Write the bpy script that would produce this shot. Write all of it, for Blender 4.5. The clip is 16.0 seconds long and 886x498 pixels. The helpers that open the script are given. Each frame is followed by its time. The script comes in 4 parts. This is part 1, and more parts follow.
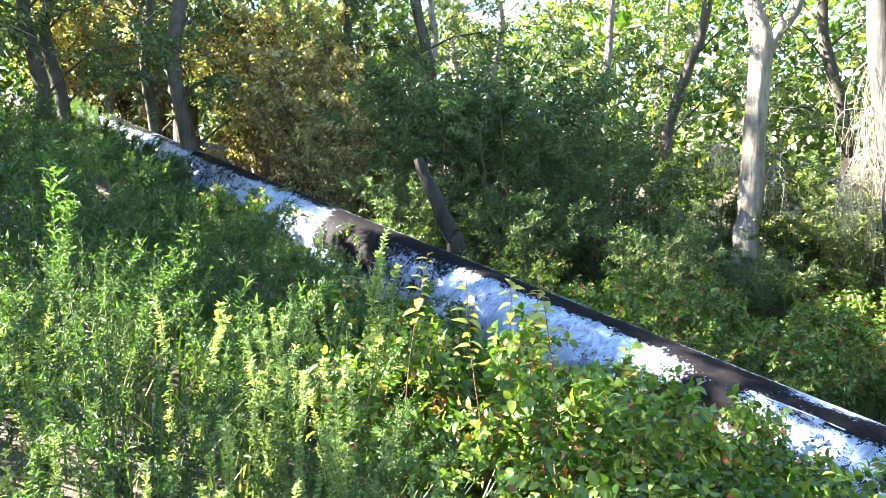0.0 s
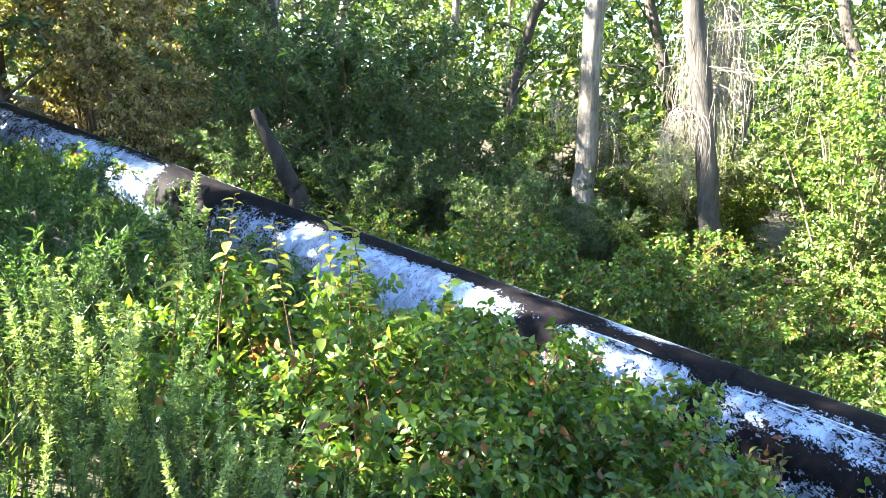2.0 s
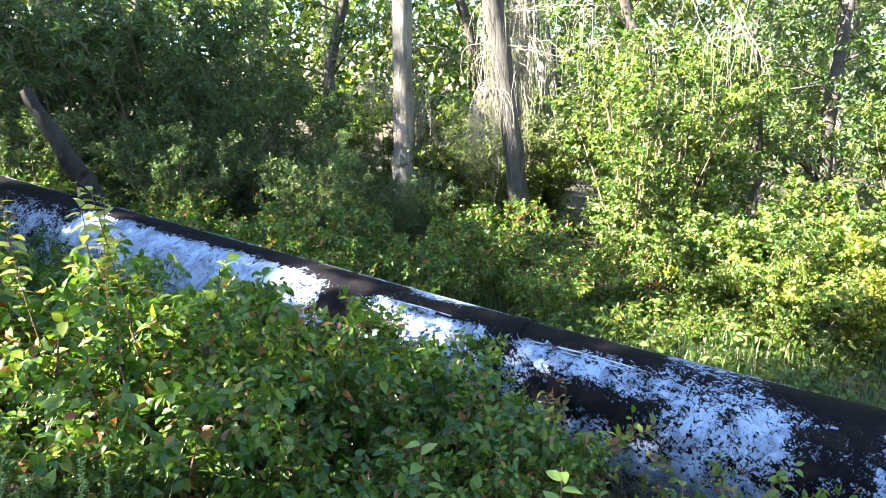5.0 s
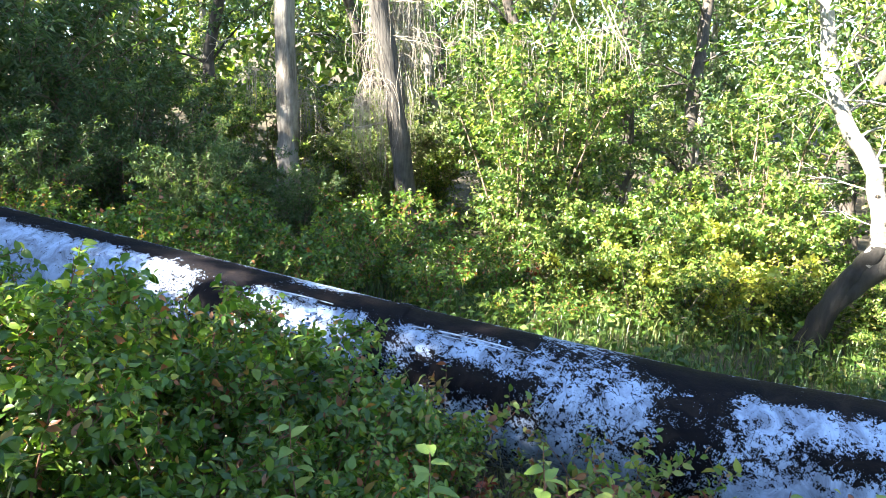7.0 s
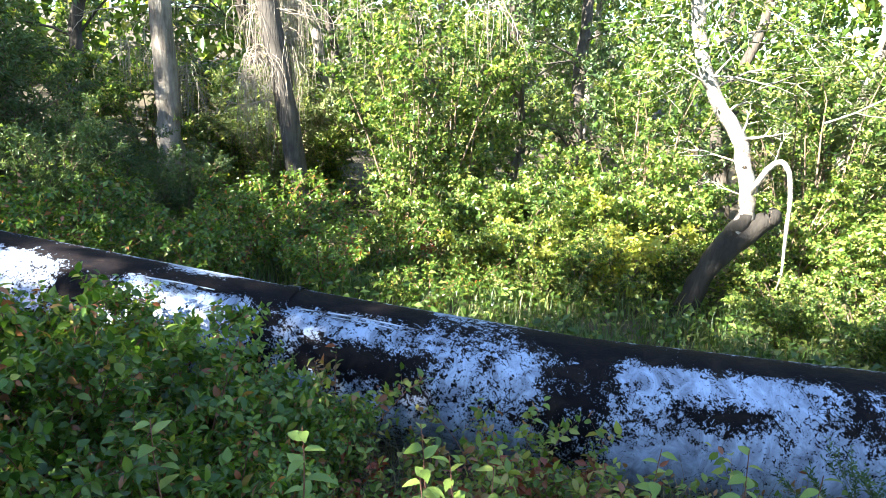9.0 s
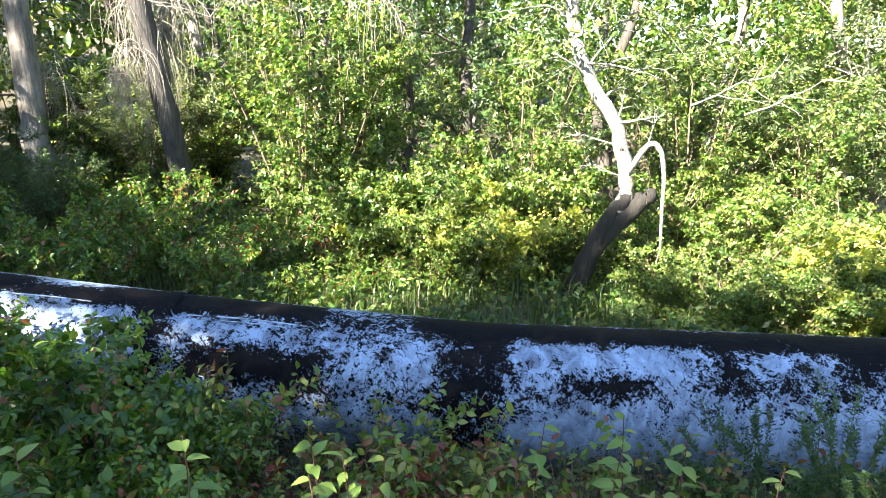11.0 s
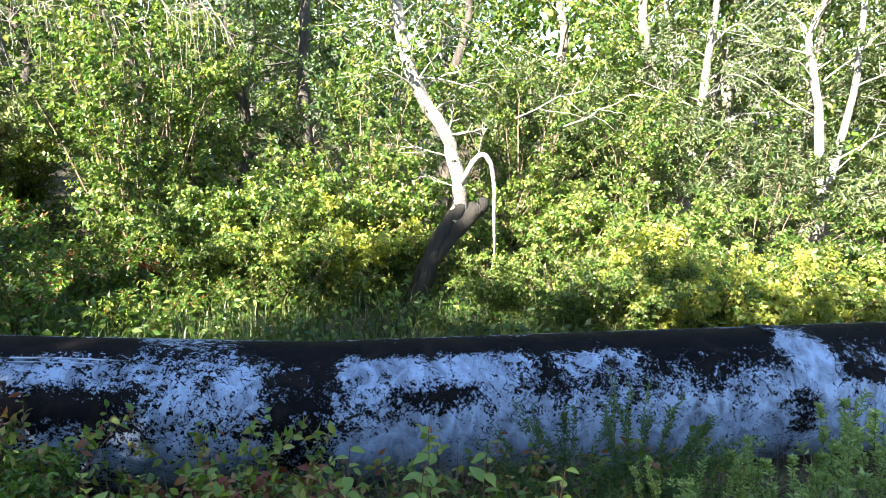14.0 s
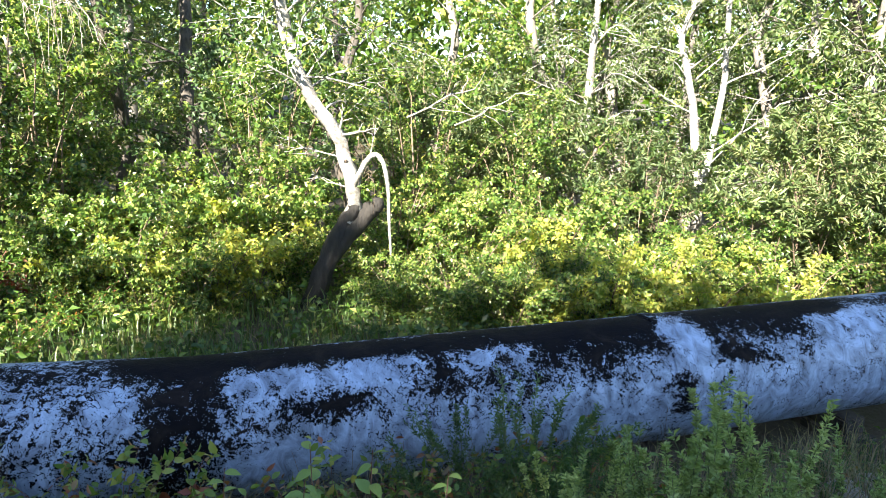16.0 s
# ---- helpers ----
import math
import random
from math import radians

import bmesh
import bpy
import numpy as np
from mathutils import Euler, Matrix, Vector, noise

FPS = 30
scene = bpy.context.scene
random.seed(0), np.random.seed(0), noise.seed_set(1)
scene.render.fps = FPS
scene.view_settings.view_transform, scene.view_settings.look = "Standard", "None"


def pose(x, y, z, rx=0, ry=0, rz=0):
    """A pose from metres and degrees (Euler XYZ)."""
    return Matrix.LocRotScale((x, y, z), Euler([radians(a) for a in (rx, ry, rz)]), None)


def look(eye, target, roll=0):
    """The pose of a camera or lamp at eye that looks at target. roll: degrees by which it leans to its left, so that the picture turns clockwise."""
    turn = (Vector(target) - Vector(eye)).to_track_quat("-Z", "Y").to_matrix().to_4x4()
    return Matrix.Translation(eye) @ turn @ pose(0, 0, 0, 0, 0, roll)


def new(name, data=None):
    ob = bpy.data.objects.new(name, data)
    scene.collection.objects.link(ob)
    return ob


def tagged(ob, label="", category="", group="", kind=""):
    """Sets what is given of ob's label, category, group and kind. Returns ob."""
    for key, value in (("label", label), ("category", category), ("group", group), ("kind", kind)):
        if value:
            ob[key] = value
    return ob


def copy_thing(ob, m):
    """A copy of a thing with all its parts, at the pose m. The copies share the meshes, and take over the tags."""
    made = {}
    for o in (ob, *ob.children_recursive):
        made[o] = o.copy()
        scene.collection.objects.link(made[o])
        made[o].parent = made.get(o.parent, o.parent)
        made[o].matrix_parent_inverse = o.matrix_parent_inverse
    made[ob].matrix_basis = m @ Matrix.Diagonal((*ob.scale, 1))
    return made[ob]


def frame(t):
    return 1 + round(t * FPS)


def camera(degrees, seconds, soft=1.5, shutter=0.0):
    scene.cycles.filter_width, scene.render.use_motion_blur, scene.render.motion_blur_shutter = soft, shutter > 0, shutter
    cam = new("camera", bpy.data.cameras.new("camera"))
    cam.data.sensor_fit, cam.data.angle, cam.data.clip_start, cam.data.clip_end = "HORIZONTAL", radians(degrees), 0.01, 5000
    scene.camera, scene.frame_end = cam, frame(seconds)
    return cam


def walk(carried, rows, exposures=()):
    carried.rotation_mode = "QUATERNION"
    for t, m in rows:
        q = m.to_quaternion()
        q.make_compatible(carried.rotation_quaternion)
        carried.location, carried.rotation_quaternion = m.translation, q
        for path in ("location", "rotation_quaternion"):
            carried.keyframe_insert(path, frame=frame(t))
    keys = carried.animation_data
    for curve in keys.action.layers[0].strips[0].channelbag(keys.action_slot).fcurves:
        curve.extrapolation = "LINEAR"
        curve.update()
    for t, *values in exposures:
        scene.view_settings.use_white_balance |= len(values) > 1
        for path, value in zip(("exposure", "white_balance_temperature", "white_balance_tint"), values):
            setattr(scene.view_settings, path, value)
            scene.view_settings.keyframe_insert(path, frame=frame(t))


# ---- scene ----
cam = camera(67.3, 16.0, soft=0.5)
EXPOSURE = 3.1
PATH = [
    (0, (-0.37, -0.035, 1.704), (-0.268, 1.946, 1.45), 0.9),
    (0.5, (-0.279, -0.049, 1.683), (-0.092, 1.92, 1.382), 0.7),
    (1, (-0.232, -0.022, 1.65), (0.087, 1.925, 1.322), 0.7),
    (1.5, (-0.204, -0.014, 1.624), (0.209, 1.91, 1.266), 0.8),
    (2, (-0.143, -0.033, 1.597), (0.362, 1.867, 1.235), 1.0),
    (2.5, (-0.1, -0.054, 1.581), (0.471, 1.828, 1.219), 0.6),
    (3, (-0.041, -0.071, 1.552), (0.592, 1.791, 1.189), 0.3),
    (3.5, (0.014, -0.066, 1.527), (0.729, 1.763, 1.149), 0.2),
    (4, (0.058, -0.076, 1.513), (0.839, 1.723, 1.119), 0.2),
    (4.2, (0.08, -0.094, 1.512), (0.895, 1.689, 1.116), 0.2),
    (6.5, (0.189, -0.225, 1.472), (1.332, 1.363, 1.057), 0.1),
    (7, (0.207, -0.221, 1.454), (1.416, 1.317, 1.037), 1.0),
    (7.5, (0.236, -0.227, 1.441), (1.506, 1.259, 1.016), 1.4),
    (8, (0.276, -0.223, 1.432), (1.597, 1.211, 0.988), 1.3),
    (8.5, (0.297, -0.226, 1.429), (1.666, 1.157, 0.97), 1.4),
    (9, (0.335, -0.231, 1.421), (1.752, 1.1, 0.95), 1.0),
    (9.5, (0.366, -0.244, 1.43), (1.83, 1.031, 0.952), 0.4),
    (12, (0.373, -0.376, 1.427), (2.039, 0.612, 0.93), -0.5),
    (12.5, (0.41, -0.414, 1.435), (2.107, 0.521, 0.939), -0.6),
    (13, (0.428, -0.444, 1.452), (2.158, 0.432, 0.961), -0.3),
    (13.5, (0.455, -0.481, 1.463), (2.22, 0.33, 0.986), 0.1),
    (14, (0.479, -0.506, 1.482), (2.281, 0.224, 1.011), 0.0),
    (14.5, (0.503, -0.527, 1.496), (2.331, 0.133, 1.025), -0.5),
    (15, (0.517, -0.532, 1.494), (2.368, 0.06, 1.023), -0.5),
    (15.5, (0.538, -0.567, 1.499), (2.408, -0.038, 1.028), -0.4),
    (16, (0.581, -0.581, 1.482), (2.469, -0.124, 1.008), -0.2),
]
walk(cam, [(t, look(eye, target, roll)) for t, eye, target, roll in PATH],
     exposures=[(0.0, EXPOSURE + 0.98), (4.0, EXPOSURE + 0.76), (8.0, EXPOSURE + 0.42), (12.5, EXPOSURE + 0.13), (16.0, EXPOSURE - 0.13)])

# ---- light: a clear morning, the sun low on the left, unseen trees added behind the walker to shade the pipe ----
SUN_BEARING, SUN_ELEVATION = -80.0, 38.0
world = bpy.data.worlds.new("world")
scene.world = world
world.use_nodes = True
wn = world.node_tree
sky = wn.nodes.new("ShaderNodeTexSky")
sky.sky_type = "NISHITA"
sky.sun_disc = False
sky.sun_elevation = radians(SUN_ELEVATION)
sky.sun_rotation = radians(SUN_BEARING)
sky.air_density, sky.dust_density, sky.ozone_density = 1.0, 0.3, 2.0
wn.nodes["Background"].inputs["Strength"].default_value = 0.068
wn.links.new(sky.outputs["Color"], wn.nodes["Background"].inputs["Color"])
sun = new("sun", bpy.data.lights.new("sun", "SUN"))
sun.data.energy, sun.data.angle, sun.data.color = 5.0, radians(0.53), (1.0, 0.93, 0.80)
sb, se = radians(SUN_BEARING), radians(SUN_ELEVATION)
SUN_WAY = Vector((math.sin(sb) * math.cos(se), math.cos(sb) * math.cos(se), math.sin(se)))
sun.matrix_world = look(SUN_WAY * 60, (0, 0, 0))


# ---- materials ----
def material(name, rough=0.6):
    m = bpy.data.materials.new(name)
    m.use_nodes = True
    t = m.node_tree
    b = t.nodes["Principled BSDF"]
    b.inputs["Roughness"].default_value = rough
    return m, t, b


def ramp(t, source, stops):
    r = t.nodes.new("ShaderNodeValToRGB")
    e = r.color_ramp.elements
    while len(e) < len(stops):
        e.new(0.5)
    for el, (p, c) in zip(e, stops):
        el.position = p
        el.color = (*c, 1)
    t.links.new(source, r.inputs["Fac"])
    return r.outputs["Color"]


def noise_tex(t, scale, detail=4.0, rough=0.6, coords="Object"):
    n = t.nodes.new("ShaderNodeTexNoise")
    n.inputs["Scale"].default_value, n.inputs["Detail"].default_value, n.inputs["Roughness"].default_value = scale, detail, rough
    c = t.nodes.new("ShaderNodeTexCoord")
    t.links.new(c.outputs[coords], n.inputs["Vector"])
    return n.outputs["Fac"]


def mix(t, fac, a, b, mode="MIX"):
    x = t.nodes.new("ShaderNodeMix")
    x.data_type, x.blend_type = "RGBA", mode
    for sock, val in ((x.inputs[0], fac), (x.inputs[6], a), (x.inputs[7], b)):
        if hasattr(val, "links"):
            t.links.new(val, sock)
        else:
            sock.default_value = val if isinstance(val, float) else (*val, 1)
    return x.outputs[2]


def maths(t, op, a, b=0.0, c=None):
    x = t.nodes.new("ShaderNodeMath")
    x.operation = op
    for i, val in enumerate((a, b, c)):
        if val is None:
            continue
        if hasattr(val, "links"):
            t.links.new(val, x.inputs[i])
        else:
            x.inputs[i].default_value = val
    return x.outputs[0]


def bump(t, b, height, strength=0.4, distance=0.02):
    n = t.nodes.new("ShaderNodeBump")
    n.inputs["Strength"].default_value, n.inputs["Distance"].default_value = strength, distance
    t.links.new(height, n.inputs["Height"])
    t.links.new(n.outputs["Normal"], b.inputs["Normal"])


def leaf_material(name, stops, see_through=0.4, rough=0.45):
    """Leaves: each one takes its own tone from stops, blotched, with light coming through."""
    m, t, b = material(name, rough)
    b.inputs["Specular IOR Level"].default_value = 0.5
    g = t.nodes.new("ShaderNodeNewGeometry")
    tone = ramp(t, g.outputs["Random Per Island"], stops)
    blotch = ramp(t, noise_tex(t, 1.3, 3.0), [(0.3, (0.72, 0.72, 0.72)), (0.75, (1.15, 1.15, 1.05))])
    col = mix(t, 1.0, tone, blotch, "MULTIPLY")
    own = t.nodes.new("ShaderNodeObjectInfo")
    col = mix(t, 1.0, col, ramp(t, own.outputs["Random"], [(0.0, (0.72, 0.78, 0.75)), (0.5, (1.0, 1.0, 1.0)), (1.0, (1.3, 1.22, 1.15))]), "MULTIPLY")
    t.links.new(col, b.inputs["Base Color"])
    tr = t.nodes.new("ShaderNodeBsdfTranslucent")
    warm = mix(t, 1.0, col, (1.35, 1.45, 0.55), "MULTIPLY")
    t.links.new(warm, tr.inputs["Color"])
    ms = t.nodes.new("ShaderNodeMixShader")
    ms.inputs[0].default_value = see_through
    t.links.new(b.outputs[0], ms.inputs[1])
    t.links.new(tr.outputs[0], ms.inputs[2])
    t.links.new(ms.outputs[0], t.nodes["Material Output"].inputs["Surface"])
    return m


def bark_material(name, dark, light, scale=14.0, stretch=0.22, rough=0.85):
    m, t, b = material(name, rough)
    c = t.nodes.new("ShaderNodeTexCoord")
    mp = t.nodes.new("ShaderNodeMapping")
    mp.inputs["Scale"].default_value = (1, 1, stretch)
    t.links.new(c.outputs["Object"], mp.inputs["Vector"])
    n = t.nodes.new("ShaderNodeTexNoise")
    n.inputs["Scale"].default_value, n.inputs["Detail"].default_value, n.inputs["Roughness"].default_value = scale, 6, 0.7
    t.links.new(mp.outputs[0], n.inputs["Vector"])
    col = ramp(t, n.outputs["Fac"], [(0.36, dark), (0.62, light)])
    col = mix(t, 0.5, col, ramp(t, noise_tex(t, 2.2, 3.0), [(0.35, dark), (0.65, light)]))
    t.links.new(col, b.inputs["Base Color"])
    bump(t, b, n.outputs["Fac"], 0.8, 0.03)
    return m


LEAF_SUN = leaf_material("leaf_sunny", [(0.0, (0.028, 0.065, 0.012)), (0.45, (0.095, 0.17, 0.034)), (0.8, (0.21, 0.28, 0.068)), (0.95, (0.36, 0.36, 0.11)), (1.0, (0.36, 0.30, 0.16))], 0.42, 0.35)
LEAF_YELLOW = leaf_material("leaf_yellowing", [(0.0, (0.20, 0.28, 0.05)), (0.5, (0.33, 0.37, 0.08)), (1.0, (0.50, 0.45, 0.10))], 0.45)
LEAF_WILLOW = leaf_material("leaf_willow", [(0.0, (0.05, 0.095, 0.04)), (0.6, (0.085, 0.145, 0.058)), (1.0, (0.16, 0.21, 0.09))], 0.38)
LEAF_OLIVE = leaf_material("leaf_grey_green", [(0.0, (0.07, 0.11, 0.045)), (0.6, (0.13, 0.18, 0.07)), (1.0, (0.22, 0.24, 0.12))], 0.35)
LEAF_BROWN = leaf_material("leaf_withered", [(0.0, (0.18, 0.12, 0.07)), (0.4, (0.37, 0.30, 0.19)), (0.65, (0.52, 0.45, 0.30)), (0.75, (0.20, 0.22, 0.06)), (1.0, (0.30, 0.30, 0.09))], 0.4)
LEAF_DOGWOOD = leaf_material("leaf_dogwood", [(0.0, (0.036, 0.088, 0.013)), (0.5, (0.085, 0.165, 0.026)), (0.86, (0.18, 0.26, 0.045)), (0.93, (0.30, 0.31, 0.06)), (0.965, (0.30, 0.09, 0.04)), (1.0, (0.34, 0.16, 0.10))], 0.4, 0.35)
LEAF_WEED = leaf_material("leaf_weed", [(0.0, (0.034, 0.078, 0.026)), (0.6, (0.062, 0.125, 0.042)), (1.0, (0.13, 0.20, 0.062))], 0.38)
LEAF_BANK = leaf_material("leaf_bank", [(0.0, (0.08, 0.15, 0.03)), (0.5, (0.17, 0.24, 0.05)), (0.72, (0.32, 0.33, 0.09)), (0.82, (0.26, 0.15, 0.08)), (0.9, (0.20, 0.05, 0.03)), (1.0, (0.34, 0.18, 0.12))], 0.4)
LEAF_SPIRE = leaf_material("leaf_spire", [(0.0, (0.20, 0.28, 0.11)), (0.6, (0.32, 0.40, 0.17)), (1.0, (0.45, 0.51, 0.26))], 0.4)
LEAF_RED = leaf_material("leaf_red", [(0.0, (0.16, 0.035, 0.02)), (0.5, (0.30, 0.06, 0.035)), (1.0, (0.32, 0.14, 0.06))], 0.35)
GRASS_GREEN = leaf_material("grass_green", [(0.0, (0.04, 0.085, 0.02)), (0.7, (0.08, 0.14, 0.03)), (1.0, (0.22, 0.20, 0.09))], 0.35)
GRASS_DRY = leaf_material("grass_dry", [(0.0, (0.20, 0.15, 0.08)), (0.6, (0.34, 0.27, 0.15)), (1.0, (0.13, 0.15, 0.05))], 0.25, 0.7)
BARK_GREY = bark_material("bark_grey", (0.07, 0.058, 0.048), (0.32, 0.29, 0.25), 18.0, 0.15)
# grey bark lowered in tone to carry the shade on the second trunk
BARK_MID = bark_material("bark_mid_grey", (0.016, 0.014, 0.012), (0.095, 0.085, 0.075), 20.0, 0.12)
BARK_DARK = bark_material("bark_dark", (0.022, 0.018, 0.015), (0.11, 0.092, 0.076), 18.0, 0.15)
# near-black bark: the stump's shade is put into its colour; scars use it too
BARK_STUMP = bark_material("bark_stump", (0.006, 0.005, 0.004), (0.032, 0.027, 0.022), 16.0, 0.2)
BARK_WHITE = bark_material("bark_white", (0.07, 0.062, 0.052), (0.42, 0.40, 0.36), 16.0, 1.4)
BARK_TWIG = bark_material("bark_twig", (0.09, 0.06, 0.04), (0.22, 0.16, 0.11), 30.0)
BARK_RED = bark_material("bark_red_stem", (0.10, 0.04, 0.03), (0.24, 0.11, 0.07), 30.0)
DEAD_WOOD = bark_material("dead_wood", (0.14, 0.12, 0.095), (0.38, 0.34, 0.28), 20.0)
# near-black wood tones for the broken snag
DARK_WOOD = bark_material("dark_wood", (0.005, 0.0045, 0.004), (0.04, 0.03, 0.024), 14.0)
STEM_GREEN = bark_material("stem_green", (0.08, 0.12, 0.04), (0.18, 0.20, 0.09), 30.0)


def sapling_material(name, stops):
    m, t, b = material(name, 0.4)
    o = t.nodes.new("ShaderNodeObjectInfo")
    col = mix(t, 0.35, ramp(t, o.outputs["Random"], stops), ramp(t, noise_tex(t, 30.0, 3.0), [(0.35, (0.10, 0.17, 0.03)), (0.7, (0.26, 0.32, 0.09))]))
    t.links.new(col, b.inputs["Base Color"])
    tr = t.nodes.new("ShaderNodeBsdfTranslucent")
    t.links.new(col, tr.inputs["Color"])
    ms = t.nodes.new("ShaderNodeMixShader")
    ms.inputs[0].default_value = 0.4
    t.links.new(b.outputs[0], ms.inputs[1])
    t.links.new(tr.outputs[0], ms.inputs[2])
    t.links.new(ms.outputs[0], t.nodes["Material Output"].inputs["Surface"])
    return m


LEAF_SAPLING = sapling_material("leaf_sapling", [(0.0, (0.14, 0.24, 0.04)), (0.7, (0.24, 0.34, 0.07)), (1.0, (0.36, 0.36, 0.06))])
LEAF_SPRIG = sapling_material("leaf_yellow_sprig", [(0.0, (0.30, 0.34, 0.04)), (1.0, (0.46, 0.40, 0.03))])


def soil_material():
    m, t, b = material("soil", 0.95)
    col = ramp(t, noise_tex(t, 1.1, 8.0), [(0.32, (0.035, 0.028, 0.018)), (0.55, (0.07, 0.055, 0.034)), (0.75, (0.045, 0.055, 0.02))])
    t.links.new(col, b.inputs["Base Color"])
    bump(t, b, noise_tex(t, 14.0, 8.0), 1.0, 0.05)
    return m


SOIL = soil_material()


# ---- mesh makers ----
def part(name, me, mat, parent, label="", kind=""):
    ob = new(name, me)
    if kind:
        ob["kind"] = kind
    if me.materials:
        me.materials.clear()
    me.materials.append(mat)
    ob.parent = parent
    if label:
        ob["label"] = label
    return ob


def mesh_of(name, verts, faces, size, smooth=False):
    """A mesh from arrays: verts (n, 3) and faces (m, size)."""
    me = bpy.data.meshes.new(name)
    verts, faces = np.asarray(verts, np.float32), np.asarray(faces, np.int32)
    me.vertices.add(len(verts))
    me.vertices.foreach_set("co", verts.ravel())
    me.loops.add(faces.size)
    me.loops.foreach_set("vertex_index", faces.ravel())
    me.polygons.add(len(faces))
    me.polygons.foreach_set("loop_start", np.arange(0, faces.size, size, dtype=np.int32))
    if smooth:
        me.polygons.foreach_set("use_smooth", np.ones(len(faces), bool))
    me.update(calc_edges=True)
    return me


def unit(v):
    return v / np.maximum(np.linalg.norm(v, axis=-1, keepdims=True), 1e-9)


def tubes(paths, sides=6, rough=0.0, rng=None):
    """Tapered round limbs as quads: each path is (points, radii)."""
    verts, faces, base = [], [], 0
    ang = np.linspace(0, 2 * np.pi, sides, endpoint=False)
    for pts, rad in paths:
        pts, rad = np.asarray(pts, float), np.asarray(rad, float)
        n = len(pts)
        tan = unit(np.gradient(pts, axis=0))
        ref = np.where(np.abs(tan[:, 2:3]) > 0.9, [[1.0, 0, 0]], [[0, 0, 1.0]])
        u = unit(np.cross(ref, tan))
        for i in range(1, n):
            u[i] = unit(u[i - 1] - tan[i] * (u[i - 1] @ tan[i]))
        w = np.cross(tan, u)
        r = np.repeat(rad[:, None], sides, 1)
        if rough and rng is not None:
            r = r * (1 + rough * rng.normal(size=r.shape))
        ring = pts[:, None] + r[..., None] * (np.cos(ang)[None, :, None] * u[:, None] + np.sin(ang)[None, :, None] * w[:, None])
        verts.append(ring.reshape(-1, 3))
        i, j = np.meshgrid(np.arange(n - 1), np.arange(sides), indexing="ij")
        k = (j + 1) % sides
        f = np.stack([i * sides + j, i * sides + k, (i + 1) * sides + k, (i + 1) * sides + j], -1).reshape(-1, 4) + base
        faces.append(f)
        base += n * sides
    return np.concatenate(verts), np.concatenate(faces)


def twig_prisms(start, end, r):
    """Thin three-sided twigs from start to end, as quads."""
    n = len(start)
    d = unit(end - start)
    u = unit(np.cross(d, np.where(np.abs(d[:, 2:3]) > 0.9, [[1.0, 0, 0]], [[0, 0, 1.0]])))
    w = np.cross(d, u)
    vs = []
    for p, k in ((start, 1.0), (end, 0.45)):
        for a in (0, 2.094, 4.189):
            vs.append(p + k * np.asarray(r).reshape(-1, 1) * (math.cos(a) * u + math.sin(a) * w))
    v = np.stack(vs, 1)
    f = np.array([[0, 1, 4, 3], [1, 2, 5, 4], [2, 0, 3, 5]])[None] + 6 * np.arange(n)[:, None, None]
    return v.reshape(-1, 3), f.reshape(-1, 4)


def leaf_sheets(rng, pos, way, length, width, fold=0.16, fine=False):
    """Leaves with a bent midrib: two triangles each, or six when fine."""
    n = len(pos)
    L = length * rng.uniform(0.6, 1.2, (n, 1))
    W = L * width * rng.uniform(0.8, 1.2, (n, 1))
    up = np.array([[0, 0, 1.0]]) + rng.normal(0, 0.8, (n, 3))
    side = unit(np.cross(way, up))
    nor = np.cross(side, way)
    if fine:
        v = np.stack([pos, pos + way * L * 0.28 + side * W * 0.42 + nor * L * fold * 0.6, pos + way * L * 0.62 + side * W * 0.40 + nor * L * fold * 0.4,
                      pos + way * L - nor * L * 0.16, pos + way * L * 0.62 - side * W * 0.40 + nor * L * fold * 0.4,
                      pos + way * L * 0.28 - side * W * 0.42 + nor * L * fold * 0.6, pos + way * L * 0.5 + nor * L * 0.01], 1)
        tri = np.array([[0, 6, 1], [1, 6, 2], [2, 6, 3], [3, 6, 4], [4, 6, 5], [5, 6, 0]])
    else:
        v = np.stack([pos, pos + way * L * 0.45 + side * W * 0.5 + nor * L * fold, pos + way * L - nor * L * 0.1, pos + way * L * 0.45 - side * W * 0.5 + nor * L * fold], 1)
        tri = np.array([[0, 2, 1], [0, 3, 2]])
    f = tri[None] + v.shape[1] * np.arange(n)[:, None, None]
    return v.reshape(-1, 3), f.reshape(-1, 3)


def leaves_on(rng, start, way, length, count, droop=0.25, spread=1.0, sag=0.15):
    """Places and directions of leaves, count along every twig."""
    n = len(start)
    u = np.linspace(0.12, 1.0, count)[None, :, None] + rng.uniform(-0.5, 0.5, (n, count, 1)) / count
    pos = start[:, None] + way[:, None] * length[:, None, None] * u
    pos[..., 2] -= (sag * length[:, None, None] * u ** 2)[..., 0]
    a = np.cross(way, rng.normal(size=(n, 3)))
    a = unit(a)
    b = np.cross(way, a)
    ang = np.arange(count)[None] * 2.4 + rng.uniform(0, 6.28, (n, 1)) + rng.normal(0, 0.4, (n, count))
    out = np.cos(ang)[..., None] * a[:, None] + np.sin(ang)[..., None] * b[:, None]
    d = way[:, None] * 0.55 + out * spread + rng.normal(0, 0.2, (n, count, 3))
    d[..., 2] -= droop
    return pos.reshape(-1, 3), unit(d).reshape(-1, 3)


def merge(chunks):
    vs, fs, base = [], [], 0
    for v, f in chunks:
        vs.append(v)
        fs.append(f + base)
        base += len(v)
    return np.concatenate(vs), np.concatenate(fs)


